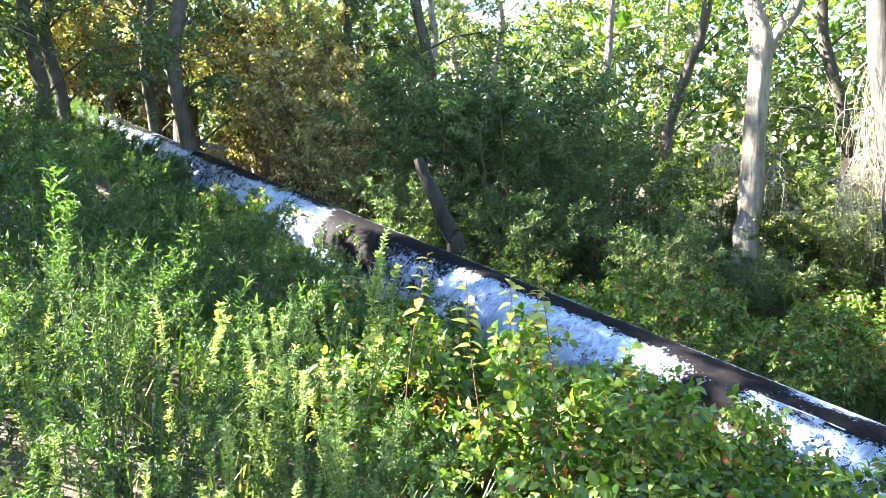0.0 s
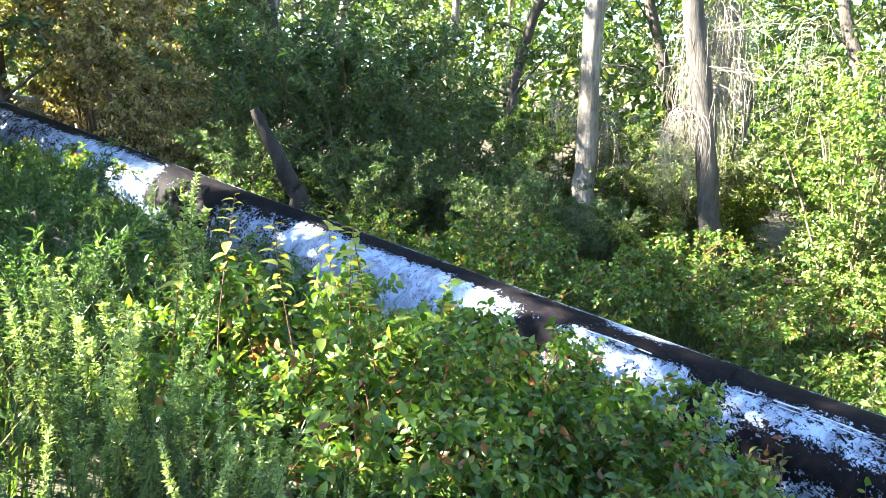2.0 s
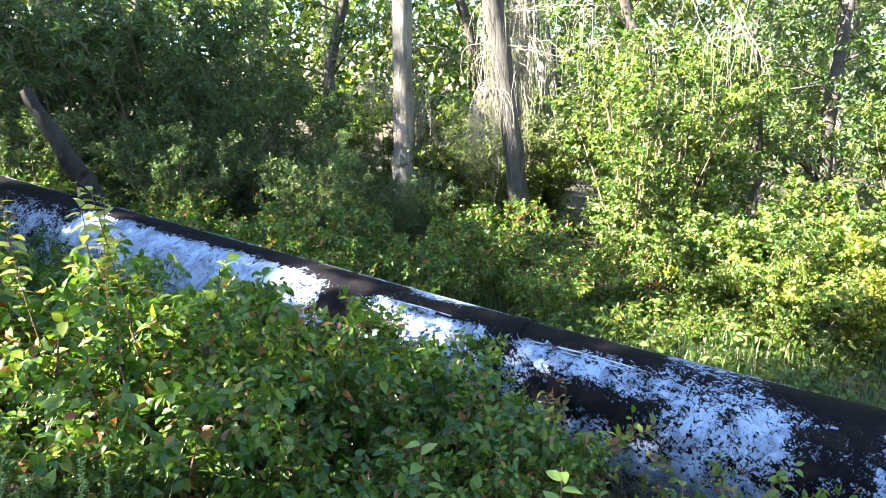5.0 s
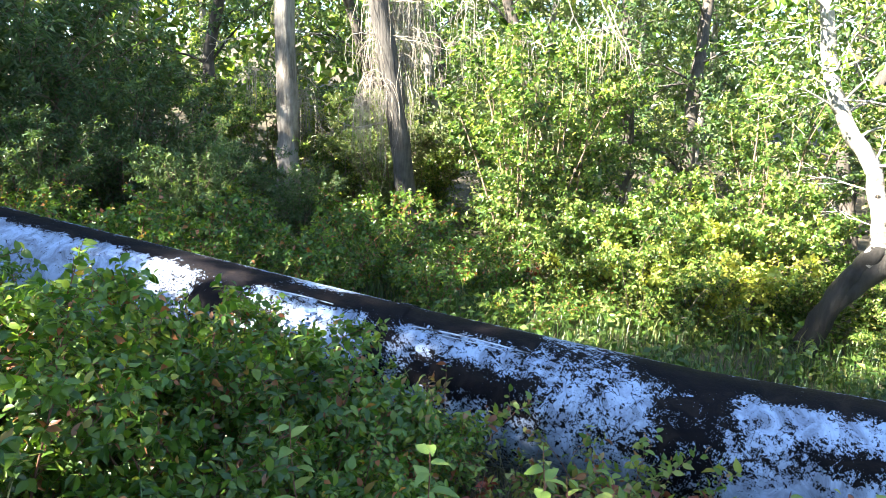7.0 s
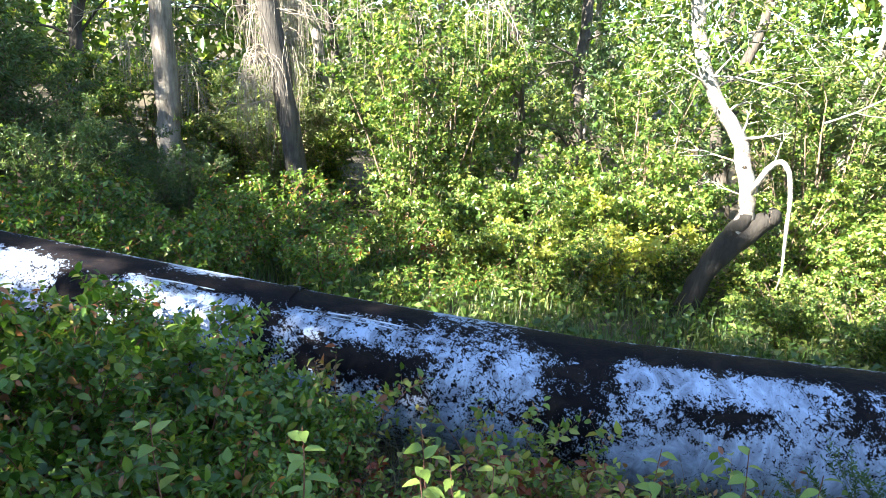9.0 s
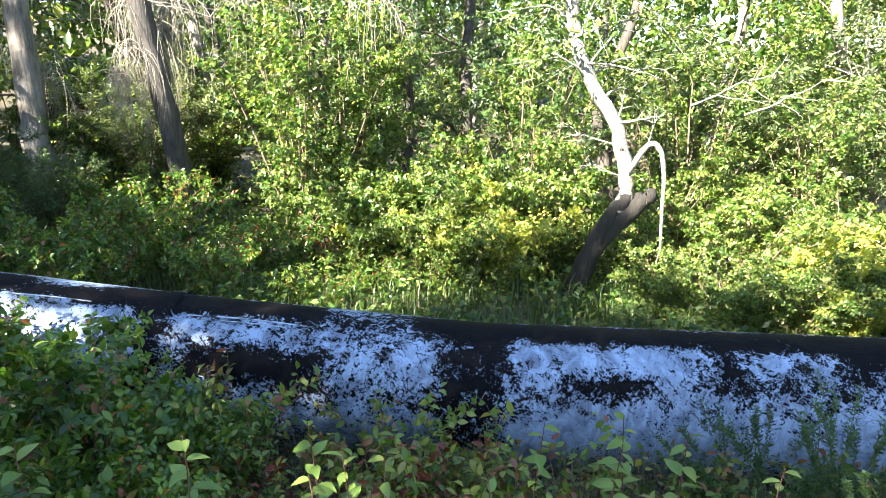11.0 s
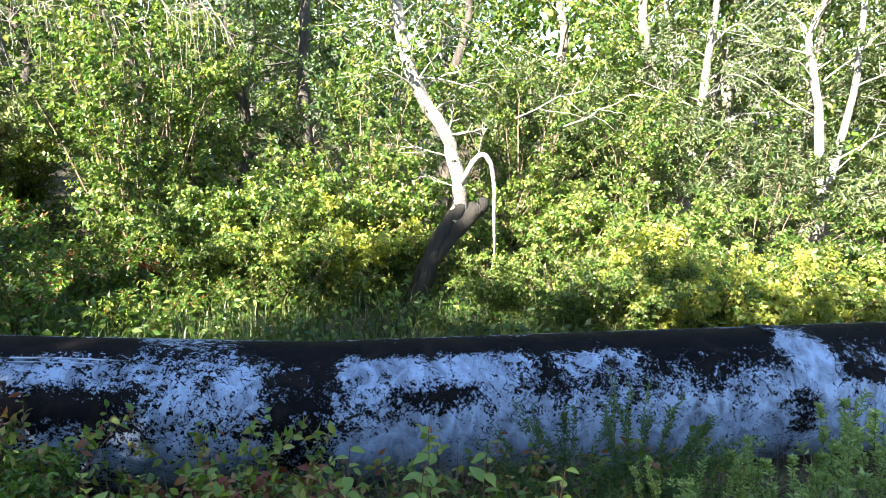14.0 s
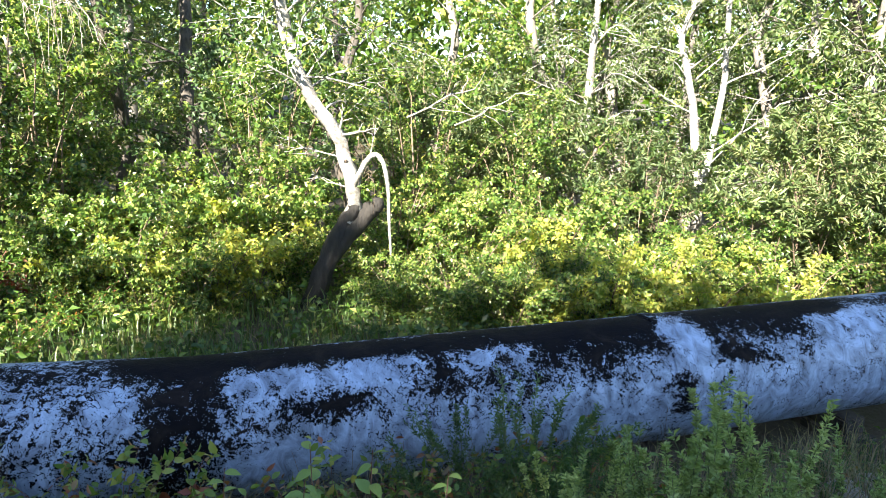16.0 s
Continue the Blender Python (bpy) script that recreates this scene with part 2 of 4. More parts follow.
def plant(name, seed, leaf_mat, stem_mat, stems=10, height=2.0, spread=0.9, twigs=14, twig_len=0.4, up=0.35, leaves=12, leaf_len=0.06,
          leaf_w=0.5, droop=0.25, leaf_spread=1.0, start=0.2, base_r=0.12, stem_r=0.012, arch=0.2, fine=False, sides=5, label="", category="shrub"):
    """A shrub or weed: curved stems from one root, side twigs, leaves along the twigs."""
    rng = np.random.default_rng(seed)
    root = tagged(new(name), label, category)
    paths, ts, tw, tl = [], [], [], []
    k = np.linspace(0, 1, 8)
    for i in range(stems):
        a = rng.uniform(0, 2 * np.pi)
        r = spread * math.sqrt(rng.uniform(0.02, 1))
        h = height * rng.uniform(0.72, 1.0) * (1 - 0.25 * (r / spread) ** 2)
        out = np.array([math.cos(a), math.sin(a), 0])
        b = out * base_r * rng.uniform(0.2, 1) + rng.normal(0, 0.02, 3) * [1, 1, 0]
        pts = b[None] + out[None] * (r * k[:, None] ** 1.6) + np.array([0, 0, 1.0])[None] * (h * (k - arch * k ** 3)[:, None])
        pts += np.cumsum(rng.normal(0, 0.012 * height, (8, 3)), 0) * k[:, None]
        pts[0, 2] = -0.08
        paths.append((pts, stem_r * (1 - 0.8 * k) * rng.uniform(0.7, 1.2)))
        u = rng.uniform(start, 1, twigs)
        ip = np.stack([np.interp(u, k, pts[:, c]) for c in range(3)], 1)
        tang = unit(pts[-1] - pts[-3])
        az = rng.uniform(0, 2 * np.pi, twigs)
        d = np.stack([np.cos(az), np.sin(az), np.zeros(twigs)], 1) * (1 - up) + out[None] * 0.25 + tang[None] * 0.3
        d[:, 2] += up + rng.normal(0, 0.15, twigs)
        ts.append(ip)
        tw.append(unit(d))
        tl.append(twig_len * rng.uniform(0.4, 1.1, twigs) * (1.1 - 0.5 * u))
        ts.append(pts[-2:-1])
        tw.append(tang[None])
        tl.append(np.array([twig_len * 0.7]))
    ts, tw, tl = np.concatenate(ts), np.concatenate(tw), np.concatenate(tl)
    end = ts + tw * tl[:, None]
    end[:, 2] -= 0.15 * tl
    v, f = merge([tubes(paths, sides), twig_prisms(ts, end, stem_r * 0.28 * np.ones(len(ts)))])
    part("branchwork", mesh_of(name + "_branchwork", v, f, 4, True), stem_mat, root, kind="stuff")
    pos, way = leaves_on(rng, ts, tw, tl, leaves, droop, leaf_spread)
    v, f = leaf_sheets(rng, pos, way, leaf_len, leaf_w, fine=fine)
    part("foliage", mesh_of(name + "_foliage", v, f, 3), leaf_mat, root, kind="stuff")
    return root


def tree(name, seed, leaf_mat, bark, trunk, limbs=14, limb_len=2.0, first=0.3, limb_up=0.35, twigs=12, twig_len=0.7, leaves=14, leaf_len=0.09,
         leaf_w=0.5, droop=0.3, label="", sides=12, extra=(), rough=0.05, split=False):
    """A tree: trunk is (points, radii); limbs branch off and carry leafy twigs; extra are further trunks or bare limbs."""
    rng = np.random.default_rng(seed)
    root = tagged(new(name), label, "tree")
    P, R = np.asarray(trunk[0], float), np.asarray(trunk[1], float)
    k = np.linspace(0, 1, len(P))
    kk = np.linspace(0, 1, 28)
    T = np.stack([np.interp(kk, k, P[:, c]) for c in range(3)], 1)
    T[1:-1] += rng.normal(0, 0.07, (26, 3)) * np.interp(kk, k, R)[1:-1, None]
    v, f = tubes([(T, np.interp(kk, k, R))], sides, rough, rng)
    part("trunk", mesh_of(name + "_trunk", v, f, 4, True), bark, root)
    paths, ts, tw, tl = [], [], [], []
    q = np.linspace(0, 1, 6)
    for i in range(limbs):
        u = first + (1 - first) * (i + rng.uniform(0, 1)) / limbs
        p0 = np.array([np.interp(u, k, P[:, c]) for c in range(3)])
        r0 = np.interp(u, k, R)
        a = i * 2.4 + rng.uniform(-0.5, 0.5)
        d = unit(np.array([math.cos(a), math.sin(a), limb_up + rng.normal(0, 0.2)]))
        ln = limb_len * rng.uniform(0.55, 1.1) * (1.15 - 0.6 * (u - first) / (1 - first))
        pts = p0[None] + d[None] * ln * q[:, None] + np.cumsum(rng.normal(0, 0.05 * ln, (6, 3)), 0) * q[:, None]
        pts[:, 2] += 0.18 * ln * np.sin(q * 3.0) - 0.15 * ln * q ** 2
        paths.append((pts, max(0.22 * r0, 0.009) * (1 - 0.85 * q)))
        uu = rng.uniform(0.2, 1, twigs)
        ip = np.stack([np.interp(uu, q, pts[:, c]) for c in range(3)], 1)
        e = d[None] * 0.5 + rng.normal(0, 0.6, (twigs, 3))
        e[:, 2] += 0.1
        ts.append(ip)
        tw.append(unit(e))
        tl.append(twig_len * rng.uniform(0.5, 1.15, twigs))
    if paths:
        ts, tw, tl = np.concatenate(ts), np.concatenate(tw), np.concatenate(tl)
        end = ts + tw * tl[:, None]
        end[:, 2] -= 0.15 * tl
        chunks = [twig_prisms(ts, end, 0.006 * np.ones(len(ts)))]
        for path in paths if split else ():
            v, f = tubes([path], 7)
            part("limb", mesh_of(name + "_limb", v, f, 4, True), bark, root)
        v, f = merge(chunks if split else chunks + [tubes(paths, 4)])
        part("branchwork", mesh_of(name + "_branchwork", v, f, 4, True), bark, root, kind="stuff")
        pos, way = leaves_on(rng, ts, tw, tl, leaves, droop, 1.0)
        v, f = leaf_sheets(rng, pos, way, leaf_len, leaf_w)
        part("crown", mesh_of(name + "_crown", v, f, 3), leaf_mat, root, kind="stuff")
    for nm, path, mat in extra:
        pp, rr = np.asarray(path[0], float), np.asarray(path[1], float)
        s = np.linspace(0, 1, len(pp))
        s2 = np.linspace(0, 1, 20)
        w = np.stack([np.interp(s2, s, pp[:, c]) for c in range(3)], 1)
        w[1:-1] += rng.normal(0, 0.07, (18, 3)) * np.interp(s2, s, rr)[1:-1, None]
        v, f = tubes([(w, np.interp(s2, s, rr))], 9, rough, rng)
        part(nm, mesh_of(name + "_" + nm, v, f, 4, True), mat, root)
    return root


def put(ob, x, y, rz=0.0, s=1.0, dz=0.0, sz=None):
    ob.matrix_basis = pose(x, y, ground_z(x, y) + dz, 0, 0, rz) @ Matrix.Diagonal((s, s, sz or s, 1))
    return ob


def again(ob, x, y, rz=0.0, s=1.0, dz=0.0, sz=None, tilt=0.0):
    keep = ob.scale.copy()
    ob.scale = (1, 1, 1)
    c = copy_thing(ob, pose(x, y, ground_z(x, y) + dz, tilt, 0, rz) @ Matrix.Diagonal((s, s, sz or s, 1)))
    ob.scale = keep
    return c


def hang_twigs(root, seed, spots, count, length, mat, spread=0.35, r=0.006):
    """Dead twigs that hang in tangled bunches from the places given."""
    rng = np.random.default_rng(seed)
    paths = []
    k = np.linspace(0, 1, 6)[:, None]
    for sx, sy, sz in spots:
        for i in range(count):
            d = np.array([rng.normal(0, spread), rng.normal(0, spread), 0])
            ln = length * rng.uniform(0.4, 1.2)
            p = np.array([sx, sy, sz]) + rng.normal(0, 0.06, 3) + d * np.sin(k * 2.0) + np.array([0, 0, -ln]) * k ** 1.5 + np.array([0, 0, 0.15]) * np.sin(k * 3)
            p += np.cumsum(rng.normal(0, 0.03 * ln, (6, 3)), 0) * k
            paths.append((p, r * (1 - 0.8 * k[:, 0]) * rng.uniform(0.6, 1.5)))
    v, f = tubes(paths, 3)
    part("dead_twig_tangle", mesh_of("dead_twig_tangle", v, f, 4, True), mat, root, "tangle of hanging dead grey twigs", "stuff")


def blades(rng, xy, height, width, bend=0.45):
    """Grass blades, three triangles each, standing on the ground."""
    n = len(xy)
    p = np.array([(x, y, ground_z(x, y) - 0.02) for x, y in xy])
    h = height * rng.uniform(0.45, 1.15, (n, 1))
    a = rng.uniform(0, 2 * np.pi, n)
    out = np.stack([np.cos(a), np.sin(a), np.zeros(n)], 1)
    side = np.stack([-np.sin(a), np.cos(a), np.zeros(n)], 1) * width
    up = np.array([[0, 0, 1.0]])
    mid = p + up * h * 0.6 + out * h * bend * 0.3
    tip = p + up * h * (1 - 0.3 * bend) + out * h * bend
    v = np.stack([p - side, p + side, mid - side * 0.8, mid + side * 0.8, tip], 1)
    f = np.array([[0, 1, 3], [0, 3, 2], [2, 3, 4]])[None] + 5 * np.arange(n)[:, None, None]
    return v.reshape(-1, 3), f.reshape(-1, 3)


def over_bank(rng, n, a0, a1, b0, b1):
    """Random places in a strip: a across the pipe from the walker, b along it downhill."""
    a, b = rng.uniform(a0, a1, n), rng.uniform(b0, b1, n)
    return np.stack([a * AX + b * AY, a * AY - b * AX], 1)


def tufted(rng, xy, amount=0.5):
    keep = [noise.noise((x * 1.3, y * 1.3, 7.7)) + rng.uniform(-0.3, 0.3) > amount - 0.5 for x, y in xy]
    return xy[np.array(keep)]


def meadow(name, seed, strip, n, height, width, mat, label, bend=0.45, amount=0.4):
    rng = np.random.default_rng(seed)
    v, f = blades(rng, tufted(rng, over_bank(rng, n, *strip), amount), height, width, bend)
    ob = new(name, mesh_of(name, v, f, 3))
    ob.data.materials.append(mat)
    tagged(ob, label, "grass", kind="stuff")


def carpet(name, seed, strip, n, height, leaf_len, leaf_w, mat, label, amount=0.4):
    """Low leafy plants too many to tell apart."""
    rng = np.random.default_rng(seed)
    xy = tufted(rng, over_bank(rng, n, *strip), amount)
    m = len(xy)
    p = np.array([(x, y, ground_z(x, y)) for x, y in xy])
    lump = np.array([0.45 + 0.9 * abs(noise.noise((x * 2.1, y * 2.1, 3.3))) for x, y in xy])
    p[:, 2] += height * lump * rng.uniform(0.05, 1.0, m) ** 0.7
    d = rng.normal(0, 1, (m, 3)) * [1, 1, 0.45]
    v, f = leaf_sheets(rng, p, unit(d), leaf_len, leaf_w)
    ob = new(name, mesh_of(name, v, f, 3))
    ob.data.materials.append(mat)
    tagged(ob, label, "undergrowth", kind="stuff")


def dead_branch(root, seed, start, way, length, r=0.014, mat=None):
    """A bare forked dead branch, as one part."""
    rng = np.random.default_rng(seed)
    k = np.linspace(0, 1, 9)
    d = unit(np.array(way, float))
    main = np.array(start)[None] + d[None] * (k * length)[:, None] + np.cumsum(rng.normal(0, 0.035 * length, (9, 3)), 0) * k[:, None]
    paths = [(main, r * (1 - 0.8 * k))]
    for i in range(6):
        j = int(rng.integers(2, 8))
        e = unit(d + rng.normal(0, 0.6, 3))
        ln = length * rng.uniform(0.2, 0.5)
        q = main[j][None] + e[None] * (k * ln)[:, None] + np.cumsum(rng.normal(0, 0.04 * ln, (9, 3)), 0) * k[:, None]
        paths.append((q, 0.5 * r * (1 - 0.8 * k)))
    v, f = tubes(paths, 5)
    part("dead_limb", mesh_of("dead_limb", v, f, 4, True), mat or DEAD_WOOD, root, "bare pale dead branch")


# ---- the ground: a bank that falls from the walker's feet to the pipe, then a wooded hollow ----
AX, AY = 0.844, 0.536   # level way from the walker across the pipe; the pipe runs along (AY, -AX)


def ground_z(x, y):
    a, b = x * AX + y * AY, x * AY - y * AX
    along = -0.118 * (max(b, -22.0) - 0.54) - 0.06 * (max(min(b, -9.0), -22.0) + 9.0) if b < 0.54 else -0.03 * (b - 0.54)
    if b > 2.5:
        along -= 0.09 * min(b - 2.5, 4.0)
    k = min(max(a / 3.7, 0.0), 1.0)
    across = -1.12 * k * k * (3 - 2 * k) - 0.12 * min(a, 0.0)
    if a > 5.4:
        across -= 0.055 * min(a - 5.4, 6.0)
    if a > 20:
        across += 0.16 * min(a - 20, 40)
    return along + across + 0.05 * noise.noise((x * 0.9, y * 0.9, 0.3))


def build_ground():
    xs = np.concatenate([np.linspace(-300, -14, 20), np.linspace(-13, 24, 150), np.linspace(26, 300, 20)])
    ys = np.concatenate([np.linspace(-300, -14, 20), np.linspace(-13, 24, 150), np.linspace(26, 300, 20)])
    v = [(x, y, ground_z(x, y)) for y in ys for x in xs]
    n = len(xs)
    i, j = np.meshgrid(np.arange(len(ys) - 1), np.arange(n - 1), indexing="ij")
    f = np.stack([i * n + j, i * n + j + 1, (i + 1) * n + j + 1, (i + 1) * n + j], -1).reshape(-1, 4)
    g = new("ground", mesh_of("ground", v, f, 4, True))
    g.data.materials.append(SOIL)
    tagged(g, "dark brown soil bank with leaf litter under dense plants", "ground", kind="structure")


build_ground()

# ---- the pipe ----
PIPE_R = 0.5
BEND = np.array([4.064, 1.968, -0.733])
WAY_UPPER, WAY_MIDDLE, WAY_LOWER = (unit(np.array(d)) for d in ((0.55098, -0.82525, -0.12403), (0.5333, -0.8407, -0.09385), (0.51798, -0.85503, -0.02516)))
JOINT = BEND - 2.0 * WAY_MIDDLE
KNEE_AT = -9.5
KNEE = JOINT + (KNEE_AT + 2) * WAY_UPPER
WAY_TOP = unit(np.array((0.6497, -0.7389, -0.1787)))


def pipe_axis(s):
    if s > 0:
        return BEND + s * WAY_LOWER
    if s > -2:
        return BEND + s * WAY_MIDDLE
    if s > KNEE_AT:
        return JOINT + (s + 2) * WAY_UPPER
    return KNEE + (s - KNEE_AT) * WAY_TOP


# (start, end, angle from, angle to, amount): bare black patches are +, pale sky-tinted ones are -
PATCHES = [
    # the entry ending at -11 pales the far rim for dust and a grazing sheen
    (-40, 12, -180, 18, 0.75), (-40, 12, -180, -11, -0.72), (-40, 12, 84, 180, -0.16),
    (-17.5, -15.0, -20, 70, -0.5), (-15.0, -12.4, 0, 60, 0.1), (-12.4, -10.0, 0, 90, -0.45), (-10.0, -8.3, 0, 90, 0.6), (-8.3, -6.9, 0, 40, 0.35),
    (-6.9, -4.1, 14, 100, -0.32), (-3.78, -3.3, 0, 56, 0.6), (-3.6, -3.1, 44, 56, 0.3), (-3.3, -2.32, 22, 64, -0.14), (-3.15, -2.6, -25, 6, -0.80), (-2.8, -2.3, -4, 24, 0.25),
    (-2.3, -2.14, 24, 120, 0.6), (-2.14, -1.12, 26, 49, -0.08), (-1.88, -1.06, 50, 70, 0.60), (-2.14, -1.88, 50, 72, -0.05), (-2.1, -1.0, 73, 100, 0.02),
    (-1.1, -0.26, 15, 66, -0.14), (-1.1, -0.45, -12, 15, -0.62), (-0.25, 0.2, -30, 110, 0.36),
    (0.2, 1.56, 18, 44, -0.16), (0.56, 1.12, 47, 64, 0.34), (0.2, 2.9, 68, 110, -0.22), (1.12, 1.5, 46, 66, -0.1),
    (1.56, 1.67, 12, 50, 0.5), (1.67, 2.36, 22, 42, -0.06), (1.7, 2.5, 44, 60, 0.06), (2.36, 3.4, 4, 42, 0.50), (2.75, 3.05, 44, 62, 0.28), (3.0, 3.4, 40, 66, -0.12), (2.3, 3.4, 64, 110, -0.15),
    (3.4, 3.76, -4, 62, -0.80), (3.42, 3.52, 30, 95, 0.75), (3.78, 4.32, 22, 60, 0.50), (3.92, 4.26, 31, 49, -0.45), (4.36, 4.8, 12, 42, 0.45), (3.55, 7.0, 60, 130, -0.25), (4.8, 7.0, 24, 70, -0.28), (5.3, 7.0, -25, 24, -0.62),
]


def tar_amount(s, ang):
    v = 0.47 if s > -2.2 else 0.42
    for s0, s1, a0, a1, amt in PATCHES:
        e = min((s - s0) / 0.10, (s1 - s) / 0.10, (ang - a0) / 7.0, (a1 - ang) / 7.0)
        v += amt * min(max(0.5 + 0.5 * e, 0.0), 1.0)
    return v


def pipe_material():
    m, t, b = material("tarred_pipe", 0.5)
    at = t.nodes.new("ShaderNodeAttribute")
    at.attribute_name = "tar"
    flow = t.nodes.new("ShaderNodeAttribute")
    flow.attribute_name = "along_around"
    mp = t.nodes.new("ShaderNodeMapping")
    mp.inputs["Scale"].default_value = (1.35, 1.0, 1.0)
    t.links.new(flow.outputs["Vector"], mp.inputs["Vector"])

    def flow_noise(scale, detail, turn=0.0, squeeze=1.0, warped=0.9):
        n = t.nodes.new("ShaderNodeTexNoise")
        n.inputs["Scale"].default_value, n.inputs["Detail"].default_value, n.inputs["Roughness"].default_value = scale, detail, 0.68
        n.inputs["Distortion"].default_value = warped
        lie = t.nodes.new("ShaderNodeMapping")
        lie.inputs["Rotation"].default_value = (0, 0, radians(turn))
        grain = t.nodes.new("ShaderNodeMapping")
        grain.inputs["Scale"].default_value = (squeeze, 1.0, 1.0)
        t.links.new(mp.outputs[0], lie.inputs["Vector"])
        t.links.new(lie.outputs[0], grain.inputs["Vector"])
        t.links.new(grain.outputs[0], n.inputs["Vector"])
        return n.outputs["Fac"]
    coarse, fine, specks = flow_noise(5.0, 5.0, 0, 0.6), flow_noise(24.0, 6.0, 0, 0.55), flow_noise(75.0, 3.0)
    strokes, cross = flow_noise(24.0, 4.0, 62, 0.25, 1.6), flow_noise(30.0, 4.0, -35, 0.22, 1.6)
    total = maths(t, "ADD", at.outputs["Fac"], maths(t, "MULTIPLY_ADD", coarse, 1.6, -0.8))
    for layer, weight in ((fine, 2.0), (specks, 1.6), (strokes, 1.0), (cross, 1.0)):
        total = maths(t, "ADD", total, maths(t, "MULTIPLY_ADD", layer, weight, -0.5 * weight))
    crack = t.nodes.new("ShaderNodeTexVoronoi")
    crack.feature = "DISTANCE_TO_EDGE"
    crack.inputs["Scale"].default_value = 5.0
    warp = t.nodes.new("ShaderNodeVectorMath")
    warp.operation = "MULTIPLY_ADD"
    wn3 = t.nodes.new("ShaderNodeTexNoise")
    wn3.inputs["Scale"].default_value = 7.0
    t.links.new(mp.outputs[0], wn3.inputs["Vector"])
    t.links.new(wn3.outputs["Color"], warp.inputs[0])
    warp.inputs[1].default_value = (0.35, 0.35, 0.35)
    t.links.new(mp.outputs[0], warp.inputs[2])
    t.links.new(warp.outputs[0], crack.inputs["Vector"])
    line = ramp(t, crack.outputs["Distance"], [(0.006, (1, 1, 1)), (0.02, (0, 0, 0))])
    some = ramp(t, flow_noise(1.7, 2.0), [(0.50, (0, 0, 0)), (0.56, (1, 1, 1))])
    total = maths(t, "ADD", total, maths(t, "MULTIPLY", maths(t, "MULTIPLY", line, some), 0.6))
    mask = ramp(t, total, [(0.47, (0, 0, 0)), (0.53, (1, 1, 1))])
    # pale patches: grimy tones with the blue of the skylight mixed into the colour
    grimy_sky_tint = ramp(t, flow_noise(6.0, 6.0), [(0.30, (0.08, 0.095, 0.13)), (0.45, (0.19, 0.24, 0.34)), (0.62, (0.34, 0.43, 0.60))])
    tar = ramp(t, coarse, [(0.35, (0.002, 0.002, 0.004)), (0.55, (0.006, 0.005, 0.006)), (0.75, (0.020, 0.015, 0.013))])
    t.links.new(mix(t, mask, grimy_sky_tint, tar), b.inputs["Base Color"])
    t.links.new(ramp(t, mask, [(0.0, (0.5, 0.5, 0.5)), (1.0, (0.07, 0.07, 0.07))]), b.inputs["Specular IOR Level"])
    t.links.new(ramp(t, mask, [(0.0, (0.38, 0.38, 0.38)), (1.0, (0.7, 0.7, 0.7))]), b.inputs["Roughness"])
    bump(t, b, maths(t, "ADD", mask, fine), 0.5, 0.008)
    return m


def pipe_run(name, s0, s1, grow=0.0, step=0.035, sides=88):
    s = np.linspace(s0, s1, max(2, int((s1 - s0) / step)))
    P = np.array([pipe_axis(0.5 * (s0 + s1)) + (x - 0.5 * (s0 + s1)) * unit(pipe_axis(s1 - 1e-4) - pipe_axis(s0 + 1e-4)) for x in s])
    d = unit(pipe_axis(s1 - 1e-4) - pipe_axis(s0 + 1e-4))
    upv = unit(np.array([0, 0, 1.0]) - d[2] * d)
    side = np.cross(d, upv)
    side = -side if side @ np.array([-AX, -AY, 0]) < 0 else side
    ang = np.linspace(-180, 180, sides, endpoint=False)
    r = PIPE_R + grow
    ring = P[:, None] + r * (np.sin(np.radians(ang))[None, :, None] * side + np.cos(np.radians(ang))[None, :, None] * upv)
    n = len(s)
    i, j = np.meshgrid(np.arange(n - 1), np.arange(sides), indexing="ij")
    k = (j + 1) % sides
    f = np.stack([i * sides + j, i * sides + k, (i + 1) * sides + k, (i + 1) * sides + j], -1).reshape(-1, 4)
    me = mesh_of(name, ring.reshape(-1, 3), f, 4, True)
    tar = me.attributes.new("tar", "FLOAT", "POINT")
    tar.data.foreach_set("value", np.array([tar_amount(x, a) for x in s for a in ang], np.float32))
    fl = me.attributes.new("along_around", "FLOAT_VECTOR", "POINT")
    co = np.stack([np.repeat(s, sides), np.tile(np.radians(ang) * PIPE_R, n), np.tile(np.cos(np.radians(ang)) * 0.2, n)], 1)
    fl.data.foreach_set("vector", co.astype(np.float32).ravel())
    return me


PIPE_MAT = pipe_material()
pipe = tagged(new("pipeline"), "large black tarred pipe with pale sky-tinted patches lying down a bank", "pipe")
part("pipe_section", pipe_run("pipe_top", -26.0, KNEE_AT, step=0.08), PIPE_MAT, pipe)
upper = part("pipe_section", pipe_run("pipe_upper", KNEE_AT, -2.0, step=0.05), PIPE_MAT, pipe)
middle = part("pipe_section", pipe_run("pipe_middle", -2.0, 0.0), PIPE_MAT, pipe)
lower = part("pipe_section", pipe_run("pipe_lower", 0.0, 11.0), PIPE_MAT, pipe)
for s in (-2.22, 3.42):
    part("joint_band", pipe_run("joint_band", s, s + 0.11, 0.012), PIPE_MAT, middle if s < 0 else lower, "raised band round a pipe joint")


